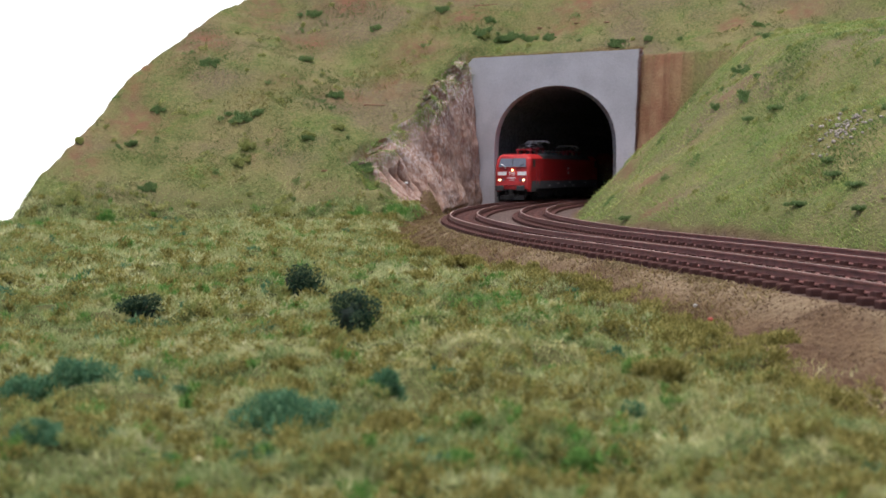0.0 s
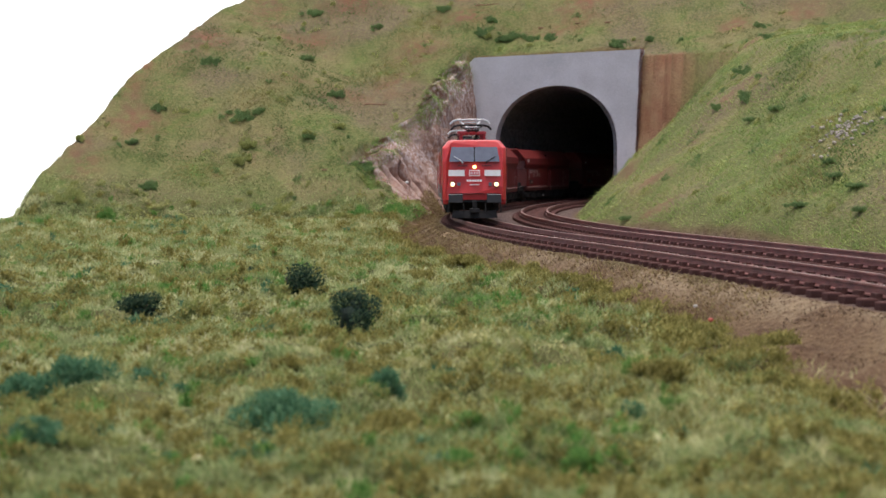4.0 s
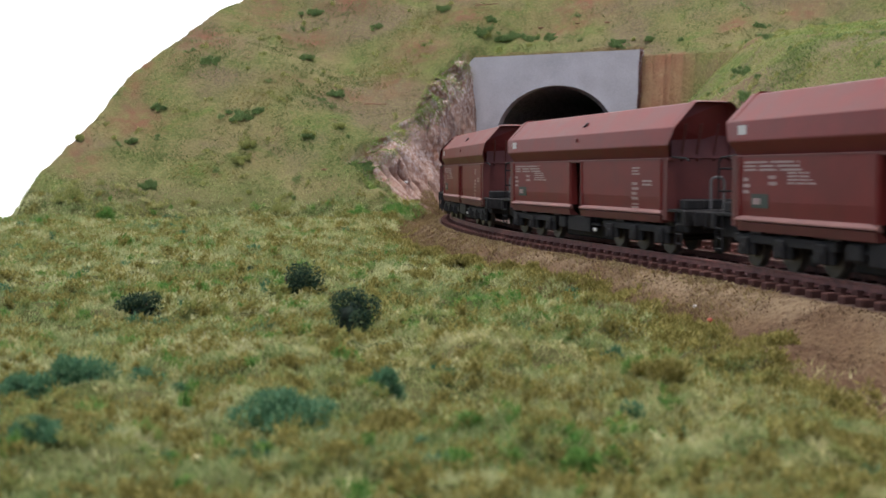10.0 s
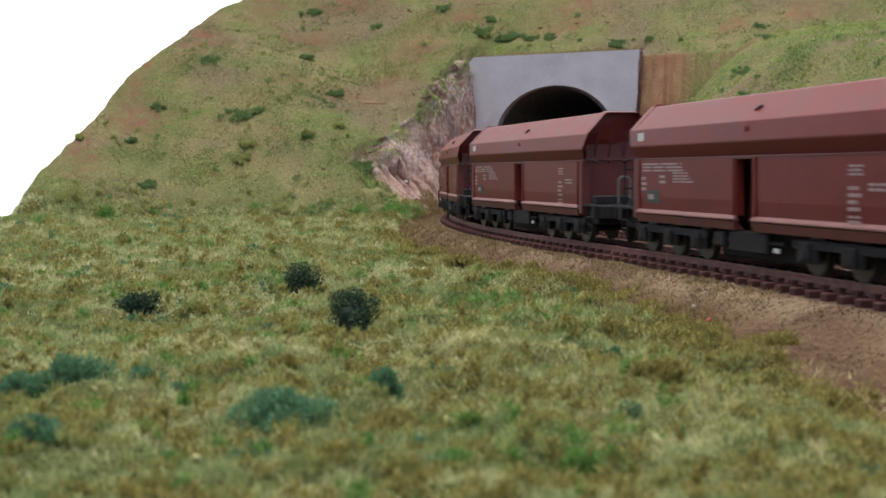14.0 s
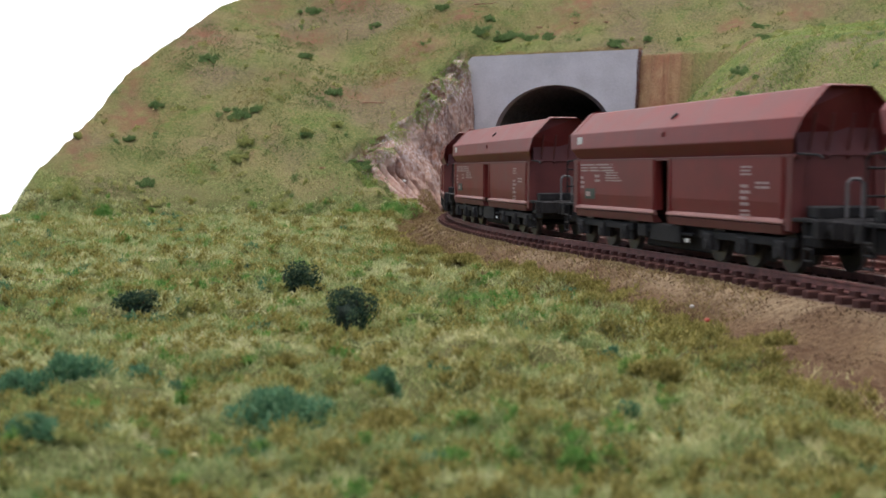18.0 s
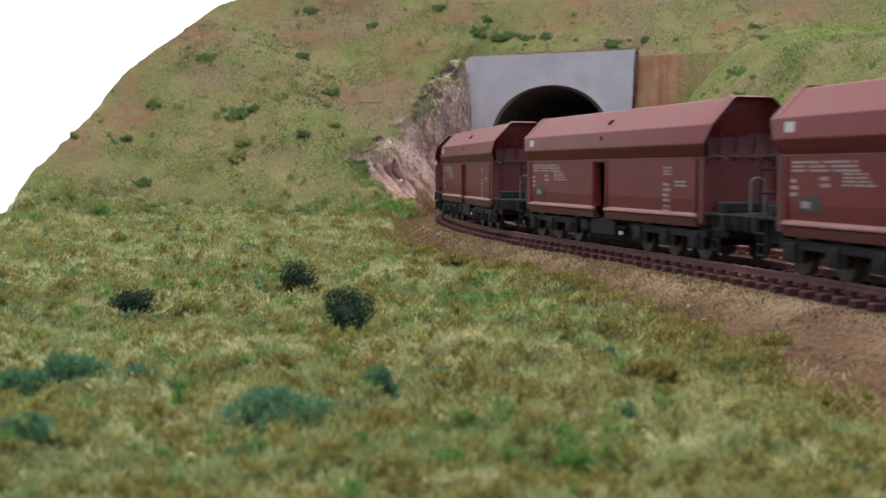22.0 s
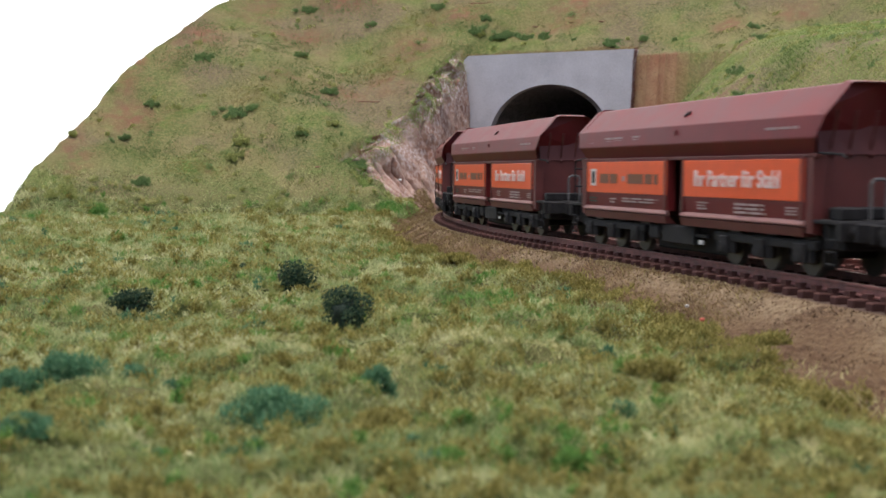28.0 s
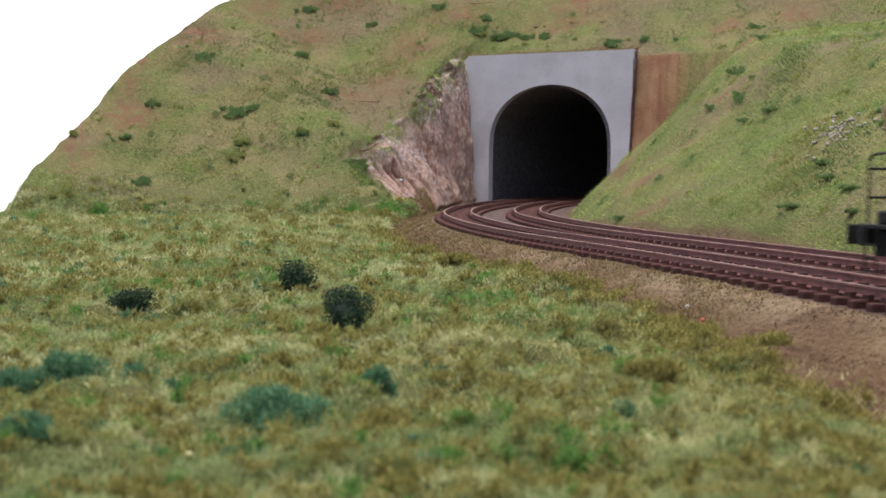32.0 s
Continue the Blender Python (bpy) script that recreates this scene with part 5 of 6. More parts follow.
def make_grass():
    rs = np.random.RandomState(5)
    z, back, bare = GRID["z"], GRID["back"], GRID["bare"]
    # meadow: a short mat of fibres
    edge = np.random.RandomState(3)
    cx, cy, dd = field_points(76000, 11, 7.5, 87, 1.2, lambda x, y, s, d: d < grass_edge(x, y) + 0.12 * edge.normal(0, 1, len(x)))
    m = 8
    rad = 0.16 * np.interp(cy, (8, 80), (0.7, 1.6))
    x = (cx[:, None] + rs.normal(0, 1, (len(cx), m)) * rad[:, None]).ravel()
    y = (cy[:, None] + rs.normal(0, 1, (len(cx), m)) * rad[:, None]).ravel()
    h = rs.uniform(0.04, 0.10, len(x)) * np.interp(y, (8, 80), (0.9, 1.3))
    w = 0.028 * rs.uniform(0.6, 1.5, len(x)) * np.interp(y, (8, 40, 88), (0.65, 1.0, 1.7))
    keep = sample(bare, x, y) < rs.uniform(0.05, 1, len(x))
    ob = blades_mesh("grass", x[keep], y[keep], sample(z, x, y)[keep], h[keep], w[keep], 2.0, M_GRASS, 12)
    tagged(ob, "olive green and straw-coloured static grass of the meadow", "grass", kind="stuff")
    # crumbly clumps of fibres that spread from their middles, in drifts
    cx, cy, dd = field_points(76000, 16, 7.5, 83.5, 1.15, lambda x, y, s, d: d < grass_edge(x, y) - 0.05)
    drift = 0.55 * vnoise(cx * 0.6, cy, 1.3, 251) + 0.45 * vnoise(cx * 0.8, cy, 0.5, 252)
    k = rs.uniform(0, 1, len(cx)) < smooth(0.28, 0.62, drift) + 0.06
    cx, cy, drift = cx[k], cy[k], drift[k]
    m = 15
    far = np.interp(cy, (8, 30, 80), (0.75, 1.0, 1.9))
    rad = rs.uniform(0.07, 0.19, len(cx)) * far
    tall = rs.uniform(0.10, 0.24, len(cx)) * far * (0.55 + 0.8 * drift)
    a = rs.uniform(0, 2 * np.pi, (len(cx), m))
    r = np.sqrt(rs.uniform(0, 1, (len(cx), m)))
    x = (cx[:, None] + np.cos(a) * r * rad[:, None] * 1.25).ravel()
    y = (cy[:, None] + np.sin(a) * r * rad[:, None] * 0.8).ravel()
    up = (tall[:, None] * 0.75 * (1 - r ** 2)).ravel()
    h = np.repeat(tall, m) * rs.uniform(0.35, 0.8, len(x))
    w = 0.03 * rs.uniform(0.6, 1.5, len(x)) * np.interp(y, (8, 40, 88), (0.65, 1.0, 1.7))
    ob = blades_mesh("turf_clumps", x, y, sample(z, x, y) + up, h, w, 1.3, M_TURF, 17, a.ravel())
    tagged(ob, "crumbly olive and straw-coloured clumps of static grass in the meadow", "grass", kind="stuff")
    # fibres creeping over the rim of the rock face
    p, e = FRINGE["p"], FRINGE["edge"]
    i = rs.randint(0, len(p), 40000)
    i = i[rs.uniform(0, 1, len(i)) < e[i] ** 1.4 * (0.25 + vnoise(p[i, 1], p[i, 2], 0.5, 253))]
    q = p[i] + rs.normal(0, 0.06, (len(i), 3))
    ob = blades_mesh("fringe_grass", q[:, 0], q[:, 1], q[:, 2] + 0.03, rs.uniform(0.06, 0.16, len(q)), np.full(len(q), 0.05), 2.2, M_BANKGRASS, 18)
    tagged(ob, "short green fibres creeping over the rim of the rock", "grass", kind="stuff")
    # short grass on the hillside and bank
    n = 520000
    y = rs.uniform(36, 118, n)
    x = rs.uniform(-0.40, 0.43, n) * y
    zz = sample(z, x, y)
    d1 = sample(GRID["d"], x, y)
    k = (zz > -0.7) & ((d1 < -3.6) | (d1 > SPACING + 2.7) | (sample(back, x, y) > 1.0)) & (sample(bare, x, y) < rs.uniform(0, 0.8, n)) & (sample(bare, x, y) < 0.6) & (sample(GRID["rust"], x, y) < rs.uniform(0.12, 1.0, n))
    x, y, zz = x[k], y[k], zz[k]
    h = rs.uniform(0.12, 0.34, len(x)) * np.clip(0.8 + 0.35 * wave(x, y, 1.8, 33), 0.3, 1.6)
    w = 0.05 * rs.uniform(0.6, 1.4, len(x))
    near = (sample(GRID["d"], x, y) > SPACING) & (sample(back, x, y) < 0.5)
    for name, k, mt, label in (("hill_grass", ~near, M_HILLGRASS, "short dusty green static grass on the hillside"), ("bank_grass", near, M_BANKGRASS, "short fresh green static grass on the bank")):
        ob = blades_mesh(name, x[k], y[k], zz[k], h[k] * 0.5, w[k], 2.6, mt, 13)
        tagged(ob, label, "grass", kind="stuff")
    # thin dry fibres on the shoulder of the track
    n = 160000
    ss = rs.uniform(-48, 22, n)
    off = -rs.uniform(1.5, 5.2, n)
    th = np.interp(ss, LS, LTH)
    x, y = np.interp(ss, LS, LX) - off * np.sin(th), np.interp(ss, LS, LY) + off * np.cos(th)
    k = (rs.uniform(0, 1, n) < smooth(-2.4, -3.6, off) * 0.8 + 0.3) & (rs.uniform(0, 1, n) < smooth(0.25, 0.75, vnoise(x, y, 0.7, 215)) + 0.12)
    x, y = x[k], y[k]
    ob = blades_mesh("dry_grass", x, y, sample(z, x, y), rs.uniform(0.06, 0.20, len(x)), np.full(len(x), 0.034), 1.8, M_DRY, 14)
    tagged(ob, "thin dry brown fibres on the bank of the track", "grass", kind="stuff")
    # fresh green and straw-coloured patches in the meadow
    for name, mt, spots, label in (("fresh_grass", M_LUSH, ((1.8, 27.5, 2.6, 3.2), (-12, 52, 4, 3), (-16, 80, 12, 1.6), (0.4, 13.4, 1.2, 1.0), (-7.5, 33, 2, 2)), "patches of fresh green static grass"),
                                   ("straw_grass", M_PALESTRAW, ((-5, 68, 3, 4), (-15, 62, 8, 6), (-3, 56, 3, 5), (-22, 74, 6, 4), (4.5, 15, 2.0, 2.6), (3.5, 12, 2.2, 1.6), (-3, 21, 2.2, 1.6), (-9, 38, 4, 3), (2.6, 18, 2.6, 3.0), (3.6, 17, 1.2, 2.0)), "patches of pale straw-coloured static grass")):
        r2 = np.random.RandomState(len(name))
        xs, ys = [], []
        for a, b, ra, rb in spots:
            n = int(min(1500, 14000 / max(ra * rb, 1)) * ra * rb)
            xs.append(a + r2.normal(0, 0.55, n) * ra)
            ys.append(b + r2.normal(0, 0.55, n) * rb)
        x, y = np.concatenate(xs), np.concatenate(ys)
        k = (sample(GRID["d"], x, y) < -3.9) & (wave(x, y, 3.0, 77) > -0.5) & (y > 8)
        x, y = x[k], y[k]
        h = r2.uniform(0.06, 0.2, len(x)) * np.interp(y, (8, 80), (0.8, 1.4))
        ob = blades_mesh(name, x, y, sample(z, x, y) + 0.05, h, 0.028 * np.interp(y, (8, 40, 88), (0.65, 1.0, 1.7)), 1.6, mt, 91)
        tagged(ob, label, "grass", kind="stuff")
    # darker green and yellowish patches on the hillside
    for name, mt, spots, label in (("hill_green", M_HILLGREEN, ((-19.3, 100.5, 3.2, 2.2), (-9.6, 98.9, 2.8, 3.2), (-10.2, 95, 2.2, 1.6), (-13.3, 90.1, 5.2, 1.4), (-5.9, 87.3, 3.2, 1.2), (-21.8, 105, 3.3, 2), (-21, 90, 2, 1.2), (-22.8, 84.8, 2.7, 1.2), (-12.4, 105.4, 2.2, 2.2), (-8.5, 110.6, 3.4, 1.6), (3, 106, 2.5, 1.5), (17, 84, 2, 4), (14.5, 45, 1.6, 3), (17.5, 62, 1.5, 5)), "darker green patches of grass on the slopes"),
                                   ("hill_yellow", M_HILLYELLOW, ((-4.8, 101.1, 2.4, 2.2), (-1.8, 107.5, 2.2, 1.8), (-0.7, 103.2, 1.4, 1), (-14, 95, 3, 2), (-17, 88, 3, 1.2), (15.5, 50, 1.5, 2.5), (13.2, 46, 1.2, 2)), "yellowish patches of grass on the slopes")):
        r2 = np.random.RandomState(len(name) + 7)
        xs, ys = [], []
        for a, b, ra, rb in spots:
            n = int(330 * ra * rb)
            u, v = r2.normal(0, 0.6, n), r2.normal(0, 0.6, n)
            xs.append(a + u * ra + 0.35 * v * rb)
            ys.append(b + v * rb)
        x, y = np.concatenate(xs), np.concatenate(ys)
        k = (sample(bare, x, y) < 0.3) & ((sample(GRID["d"], x, y) < -4.5) | (sample(GRID["d"], x, y) > SPACING + 3.2) | (sample(back, x, y) > 1.2)) & (vnoise(x, y, 0.8, 221) > 0.3) & (y < 112)
        x, y = x[k], y[k]
        ob = blades_mesh(name, x, y, sample(z, x, y), r2.uniform(0.08, 0.2, len(x)), np.full(len(x), 0.05), 2.2, mt, 92)
        tagged(ob, label, "grass", kind="stuff")
    # small tufts on the slopes
    r2 = np.random.RandomState(83)
    for name, mt, n, label in (("slope_tufts", M_STRAW, 380, "small pale olive tufts on the slopes"), ("slope_shrubs", M_HILLLEAF, 150, "small green tufts on the slopes")):
        cy = r2.uniform(38, 112, n)
        cx = r2.uniform(-0.34, 0.40, n) * cy
        k = (sample(z, cx, cy) > -0.3) & (sample(bare, cx, cy) < 0.3) & ((sample(GRID["d"], cx, cy) < -4.5) | (sample(GRID["d"], cx, cy) > SPACING + 3.4) | (sample(back, cx, cy) > 1.5))
        q = []
        for a, b in zip(cx[k], cy[k]):
            w = r2.uniform(0.3, 1.2)
            q.append(lumps(r2, w, r2.uniform(0.16, 0.36), 80, 5) + np.array((a, b, 0)))
        q = np.concatenate(q)
        q[:, 2] += sample(z, q[:, 0], q[:, 1])
        tagged(slivers_mesh(name, q, 0.10 + 0.0008 * q[:, 1], 0.035 + 0.0002 * q[:, 1], mt, 84), label, "grass", kind="stuff")
    # dry rim along the portal's top
    n = 5000
    u = r2.uniform(0.3, 14.8, n)
    q = np.stack([PA[0] + PU[0] * u, PA[1] + PU[1] * u, np.full(n, PTOP)], 1)
    w = r2.uniform(0.15, 1.6, n)
    q[:, 0] += PN[0] * w
    q[:, 1] += PN[1] * w
    q[:, 2] += r2.uniform(-0.05, 0.16, n) * np.clip(0.9 + 0.6 * wave(u, u * 0, 2.0, 78), 0.1, 2) + 0.12 * (w - 0.15)
    tagged(crumbs_mesh("rim_crumbs", q, np.full(n, 0.045), M_DRY, 85), "dry sandy crumbs along the top of the portal", "grass", kind="stuff")
    # sandy crumbs along the ends of the sleepers
    n = 34000
    ss = r2.uniform(-46, 30, n)
    off = -1.42 - np.abs(r2.normal(0, 0.24, n))
    th = np.interp(ss, LS, LTH)
    x, y = np.interp(ss, LS, LX) - off * np.sin(th), np.interp(ss, LS, LY) + off * np.cos(th)
    k = r2.uniform(0, 1, n) < smooth(0.3, 0.75, vnoise(ss, ss * 0, 2.2, 241))
    q = np.stack([x, y, sample(z, x, y) + r2.uniform(0, 0.07, n)], 1)[k]
    tagged(crumbs_mesh("sandy_crumbs", q, np.full(len(q), 0.032), M_SAND, 87), "pale sandy crumbs along the sleeper ends", "gravel", kind="stuff")
    # soil crumbs and dry bits on the bank of the track
    n = 60000
    ss = r2.uniform(-46, 30, n)
    off = -r2.uniform(1.5, 5.0, n)
    th = np.interp(ss, LS, LTH)
    x, y = np.interp(ss, LS, LX) - off * np.sin(th), np.interp(ss, LS, LY) + off * np.cos(th)
    k = (sample(GRID["d"], x, y) > grass_edge(x, y) - 0.2) & (r2.uniform(0, 1, n) < 0.15 + smooth(0.3, 0.7, vnoise(x, y, 0.6, 242)))
    q = np.stack([x, y, sample(z, x, y) + r2.uniform(0, 0.03, n)], 1)[k]
    tagged(crumbs_mesh("soil_crumbs", q, np.interp(q[:, 1], (20, 80), (0.022, 0.045)), M_SOIL, 88), "brown soil crumbs on the bank of the track", "soil", kind="stuff")
    # reddish chips along the portal's side
    n = 2600
    q = np.stack([np.full(n, PB[0]), np.full(n, PB[1]), r2.uniform(1.5, PTOP + 0.1, n)], 1)
    u, w = r2.uniform(-0.1, 0.16, n) + 0.12 * (vnoise(q[:, 2], q[:, 2] * 0, 0.6, 231) - 0.5), r2.uniform(-0.1, 0.2, n)
    u += -0.5 + 0.035 * q[:, 2] + 0.05
    q[:, 0] += PU[0] * u + PN[0] * w
    q[:, 1] += PU[1] * u + PN[1] * w
    tagged(crumbs_mesh("edge_chips", q, np.full(n, 0.05), M_REDCHIP, 86), "reddish brown plaster chips along the portal's edge", "plaster", kind="stuff")
    # low ochre and green tufts, too many to count
    for name, mt, n, seed, y0, y1, label in (("ochre_tufts", M_OCHRE, 2600, 51, 9, 84, "low ochre brown grass tufts in the meadow"),
                                             ("green_tufts", M_LUSH, 600, 52, 9, 84, "low fresh green grass tufts in the meadow"),
                                             ("teal_tufts", M_TEAL, 130, 55, 12, 84, "low blue-green grass tufts in the meadow"),
                                             ("straw_tufts", M_PALESTRAW, 420, 57, 16, 84, "bright straw-coloured grass tufts in the meadow"),
                                             ("pale_tufts", M_STRAW, 1400, 53, 12, 86, "pale olive grass tufts in the meadow and at the hill's foot")):
        r2 = np.random.RandomState(seed)
        cx, cy, _ = field_points(n, seed, y0, y1, 1.1, lambda x, y, s, d: d < grass_edge(x, y) - 0.1)
        q = []
        for a, b, r in zip(cx, cy, r2.uniform(0.15, 0.7, len(cx))):
            k = lumps(r2, r * np.interp(b, (8, 80), (0.7, 1.7)), r2.uniform(0.2, 0.42) * np.interp(b, (8, 80), (0.75, 1.5)), 90, 6)
            q.append(k * np.array((1.35, 0.8, 1)) + np.array((a, b, 0.05)))
        if name == "ochre_tufts":
            bx, by, _ = field_points(760, 58, 10, 82, 0.85, lambda x, y, s, d: d < -4.6)
            for a, b, r in zip(bx, by, r2.uniform(0.45, 1.0, len(bx))):
                k = lumps(r2, r * np.interp(b, (8, 80), (0.75, 1.7)), r2.uniform(0.32, 0.55) * np.interp(b, (8, 80), (0.75, 1.5)), 170, 8)
                q.append(k * np.array((1.3, 0.8, 1)) + np.array((a, b, 0.03)))
            for u in np.arange(-20, 33, 0.075):
                th = float(np.interp(u, LS, LTH))
                off = float(grass_edge(*[np.array([v]) for v in on_line(u, -3.5)[:2]])[0]) + r2.normal(0, 0.28)
                if r2.uniform() < 0.75:
                    ex, ey, _ = on_line(u, off)
                    q.append(lumps(r2, r2.uniform(0.25, 0.85), r2.uniform(0.18, 0.42), 110, 6) * np.array((1.3, 0.9, 1)) + np.array((ex, ey, 0.02)))
        q = np.concatenate(q)
        q[:, 2] += sample(z, q[:, 0], q[:, 1])
        ob = slivers_mesh(name, q, 0.075 * (1 + q[:, 1] / 60), 0.021 * (1 + q[:, 1] / 40), mt, seed)
        tagged(ob, label, "grass", kind="stuff")


M_DRY = fibre_material("dry_fibre", ((0.12, 0.075, 0.038), (0.22, 0.145, 0.075), (0.34, 0.25, 0.13), (0.30, 0.27, 0.10)), False)
M_HILLGRASS = fibre_material("hill_static_grass", ((0.082, 0.130, 0.040), (0.108, 0.150, 0.050), (0.145, 0.162, 0.066), (0.20, 0.185, 0.09)), fine=60)
M_BANKGRASS = fibre_material("bank_static_grass", ((0.155, 0.25, 0.075), (0.25, 0.345, 0.105), (0.375, 0.42, 0.15), (0.54, 0.51, 0.24)), fine=80)


def leaf_clump(name, w, h, leaves, size, material, parent, seed, lumps=8):
    """Many small leaves round a few uneven lumps."""
    rs = random.Random(seed)
    cs = []
    for i in range(lumps):
        a = rs.uniform(0, 6.28)
        r = rs.uniform(0.0, 0.32) * w
        cs.append((math.cos(a) * r, math.sin(a) * r, rs.uniform(0.28, 0.7) * h, rs.uniform(0.16, 0.30)))
    vs, fs = [], []
    for i in range(leaves):
        c = rs.choice(cs)
        d = Vector((rs.gauss(0, 1), rs.gauss(0, 1), rs.gauss(0, 1))).normalized() * rs.uniform(0.5, 1.0)
        p = Vector((c[0] + d.x * c[3] * w, c[1] + d.y * c[3] * w, max(0.02, c[2] + d.z * c[3] * h * 1.2)))
        u = Vector((rs.gauss(0, 1), rs.gauss(0, 1), rs.gauss(0, 1))).normalized()
        v = u.cross(Vector((rs.gauss(0, 1), rs.gauss(0, 1), rs.gauss(0, 1)))).normalized()
        k = size * rs.uniform(0.55, 1.3)
        n = len(vs)
        vs += [(p - u * k) * S, (p + v * k * 0.6) * S, (p + u * k) * S, (p - v * k * 0.6) * S]
        fs.append((n, n + 1, n + 2, n + 3))
    me = bpy.data.meshes.new(name)
    me.from_pydata(vs, [], fs)
    me.materials.append(material)
    ob = new(name, me)
    ob.parent = parent
    return ob


def make_bush(x, y, w, h, leaves, size, material, label, seed, name="bush", group=""):
    z = float(sample(GRID["z"], np.array([x]), np.array([y]))[0])
    root = empty(name, label, "bush", group)
    root.matrix_basis = pose(x * S, y * S, (z - 0.02) * S)
    leaf_clump("foliage", w, h, leaves, size, material, root, seed, 11)
    # near-black core stands for the shade deep in the foliage
    bm = B()
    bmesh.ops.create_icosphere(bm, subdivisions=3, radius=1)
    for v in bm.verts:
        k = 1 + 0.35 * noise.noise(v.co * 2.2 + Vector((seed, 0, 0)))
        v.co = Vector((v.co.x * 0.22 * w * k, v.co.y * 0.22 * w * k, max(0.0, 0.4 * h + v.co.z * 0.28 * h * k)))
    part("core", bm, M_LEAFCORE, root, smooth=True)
    rs = random.Random(seed + 1)
    for i in range(3):
        bm = B()
        rod(bm, (rs.uniform(-0.1, 0.1) * w, rs.uniform(-0.1, 0.1) * w, 0), (rs.uniform(-0.3, 0.3) * w, rs.uniform(-0.3, 0.3) * w, 0.6 * h), 0.018, 5)
        part("stem", bm, M_TWIG, root)
    return root


def make_tuft(x, y, w, h, material, label, seed, group="", name="grass_tuft", loose=False):
    z0 = float(sample(GRID["z"], np.array([x]), np.array([y]))[0])
    rs = np.random.RandomState(seed)
    n = int(900 + 2200 * min(w, 2.0))
    if loose:
        n //= 3
    q = lumps(rs, w, h * 1.15, n, int(6 + 8 * min(w, 2.5)), 0.42 if loose else 1.0)
    if y > 60:
        q[:, 2] += 0.55 * q[:, 1]
    ob = slivers_mesh(name, q, np.full(len(q), 0.08 * (1 + y / 60)), np.full(len(q), 0.022 * (1 + y / 40)), material, seed)
    ob.matrix_basis = pose(x * S, y * S, z0 * S)
    tagged(ob, label, "grass tuft", group)
    return ob


make_grass()
for i, (x, y, w, h) in enumerate(((-3.62, 31.1, 1.4, 1.12), (-1.82, 24.7, 1.28, 1.26), (-6.9, 28.0, 1.25, 0.74), (-6.06, 38.5, 0.7, 0.55))):
    make_bush(x, y, w, h, 3600 if w > 0.7 else 1200, 0.036, M_LEAF, "small dark green foam bush standing in the meadow", 70 + i, group="bushes in the meadow")
TEAL = ((-5.4, 17.7, 1.1, 0.5), (-6.15, 17.5, 0.9, 0.38), (-4.4, 18.2, 0.55, 0.42), (-1.98, 15.9, 1.35, 0.45), (-0.82, 16.4, 0.48, 0.45), (3.07, 21.7, 0.41, 0.3),
        (-2.03, 13.65, 0.5, 0.2), (-4.62, 13.7, 0.65, 0.2), (-12.1, 53.7, 0.76, 0.4), (-8.71, 28.8, 0.56, 0.16), (-4.91, 65.0, 1.2, 0.36), (-3.95, 18.1, 0.28, 0.18))
for i, (x, y, w, h) in enumerate(TEAL):
    make_tuft(x, y, w, h * 1.15, M_TEAL, "blue-green fibre tuft growing in the meadow", 120 + i, "blue-green tufts")
for i, (x, y, w, h) in enumerate(((1.44, 13.2, 0.5, 0.28), (0.31, 14.6, 0.36, 0.26), (0.21, 13.1, 0.5, 0.24), (-22.4, 81.9, 1.2, 0.7), (-3.2, 81.4, 3.0, 0.7), (-5.4, 81.6, 1.5, 0.8))):
    make_tuft(x, y, w, h, M_LUSH, "fresh green grass tuft in the meadow", 150 + i, "green tufts")
OLIVE = ((-2.45, 18.9, 0.4, 0.36), (-7.54, 36, 0.8, 0.44), (3.09, 17.3, 0.74, 0.46), (0.94, 18.4, 0.36, 0.2), (-3.56, 23.3, 0.35, 0.24), (-5.33, 29.3, 0.42, 0.22),
         (0.11, 41.4, 0.95, 0.38), (-0.43, 49.5, 0.82, 0.46), (5.33, 24.7, 1.06, 0.54), (6.11, 22.5, 0.8, 0.5), (-12.9, 44.2, 0.64, 0.42), (2.2, 33.8, 0.8, 0.34),
         (-5.73, 23.2, 1.44, 0.34), (-0.68, 15.5, 0.75, 0.44), (-1.27, 14.7, 0.45, 0.3), (2.3, 15.7, 0.48, 0.3), (0.17, 23.1, 0.45, 0.22), (1.57, 21.1, 0.5, 0.3),
         (-0.77, 38, 1.05, 0.32), (0.69, 41.3, 0.95, 0.38), (-4.79, 20.9, 0.42, 0.26), (-4.76, 24.8, 0.6, 0.26), (-4.69, 45.4, 1.05, 0.34), (4.58, 13.8, 0.62, 0.34))
for i, (x, y, w, h) in enumerate(OLIVE):
    make_tuft(x, y, w * 1.25, h * 0.72, M_OCHRE, "ochre brown fibre tuft in the meadow", 170 + i, "ochre tufts")
for i, (x, y, w, h) in enumerate(((-6.2, 75, 2.0, 1.2), (-4.8, 81.0, 1.2, 0.9), (-17.4, 82.2, 1.7, 0.8), (-26.8, 91, 1.1, 0.7), (-14.3, 90.6, 2.1, 0.7), (-14.5, 89.2, 2.0, 0.5),
                                  (-25.5, 83.6, 3.2, 0.7), (-9.9, 90.5, 1.2, 0.6), (3.7, 104.6, 0.9, 0.5), (-10.8, 83.0, 2.7, 0.8), (-7.7, 91.6, 1.2, 0.4))):
    make_tuft(x, y, w * 0.9, h * 0.6, M_STRAW, "pale olive grass tuft at the foot of the hill", 210 + i, "pale tufts", "grass_tuft", True)
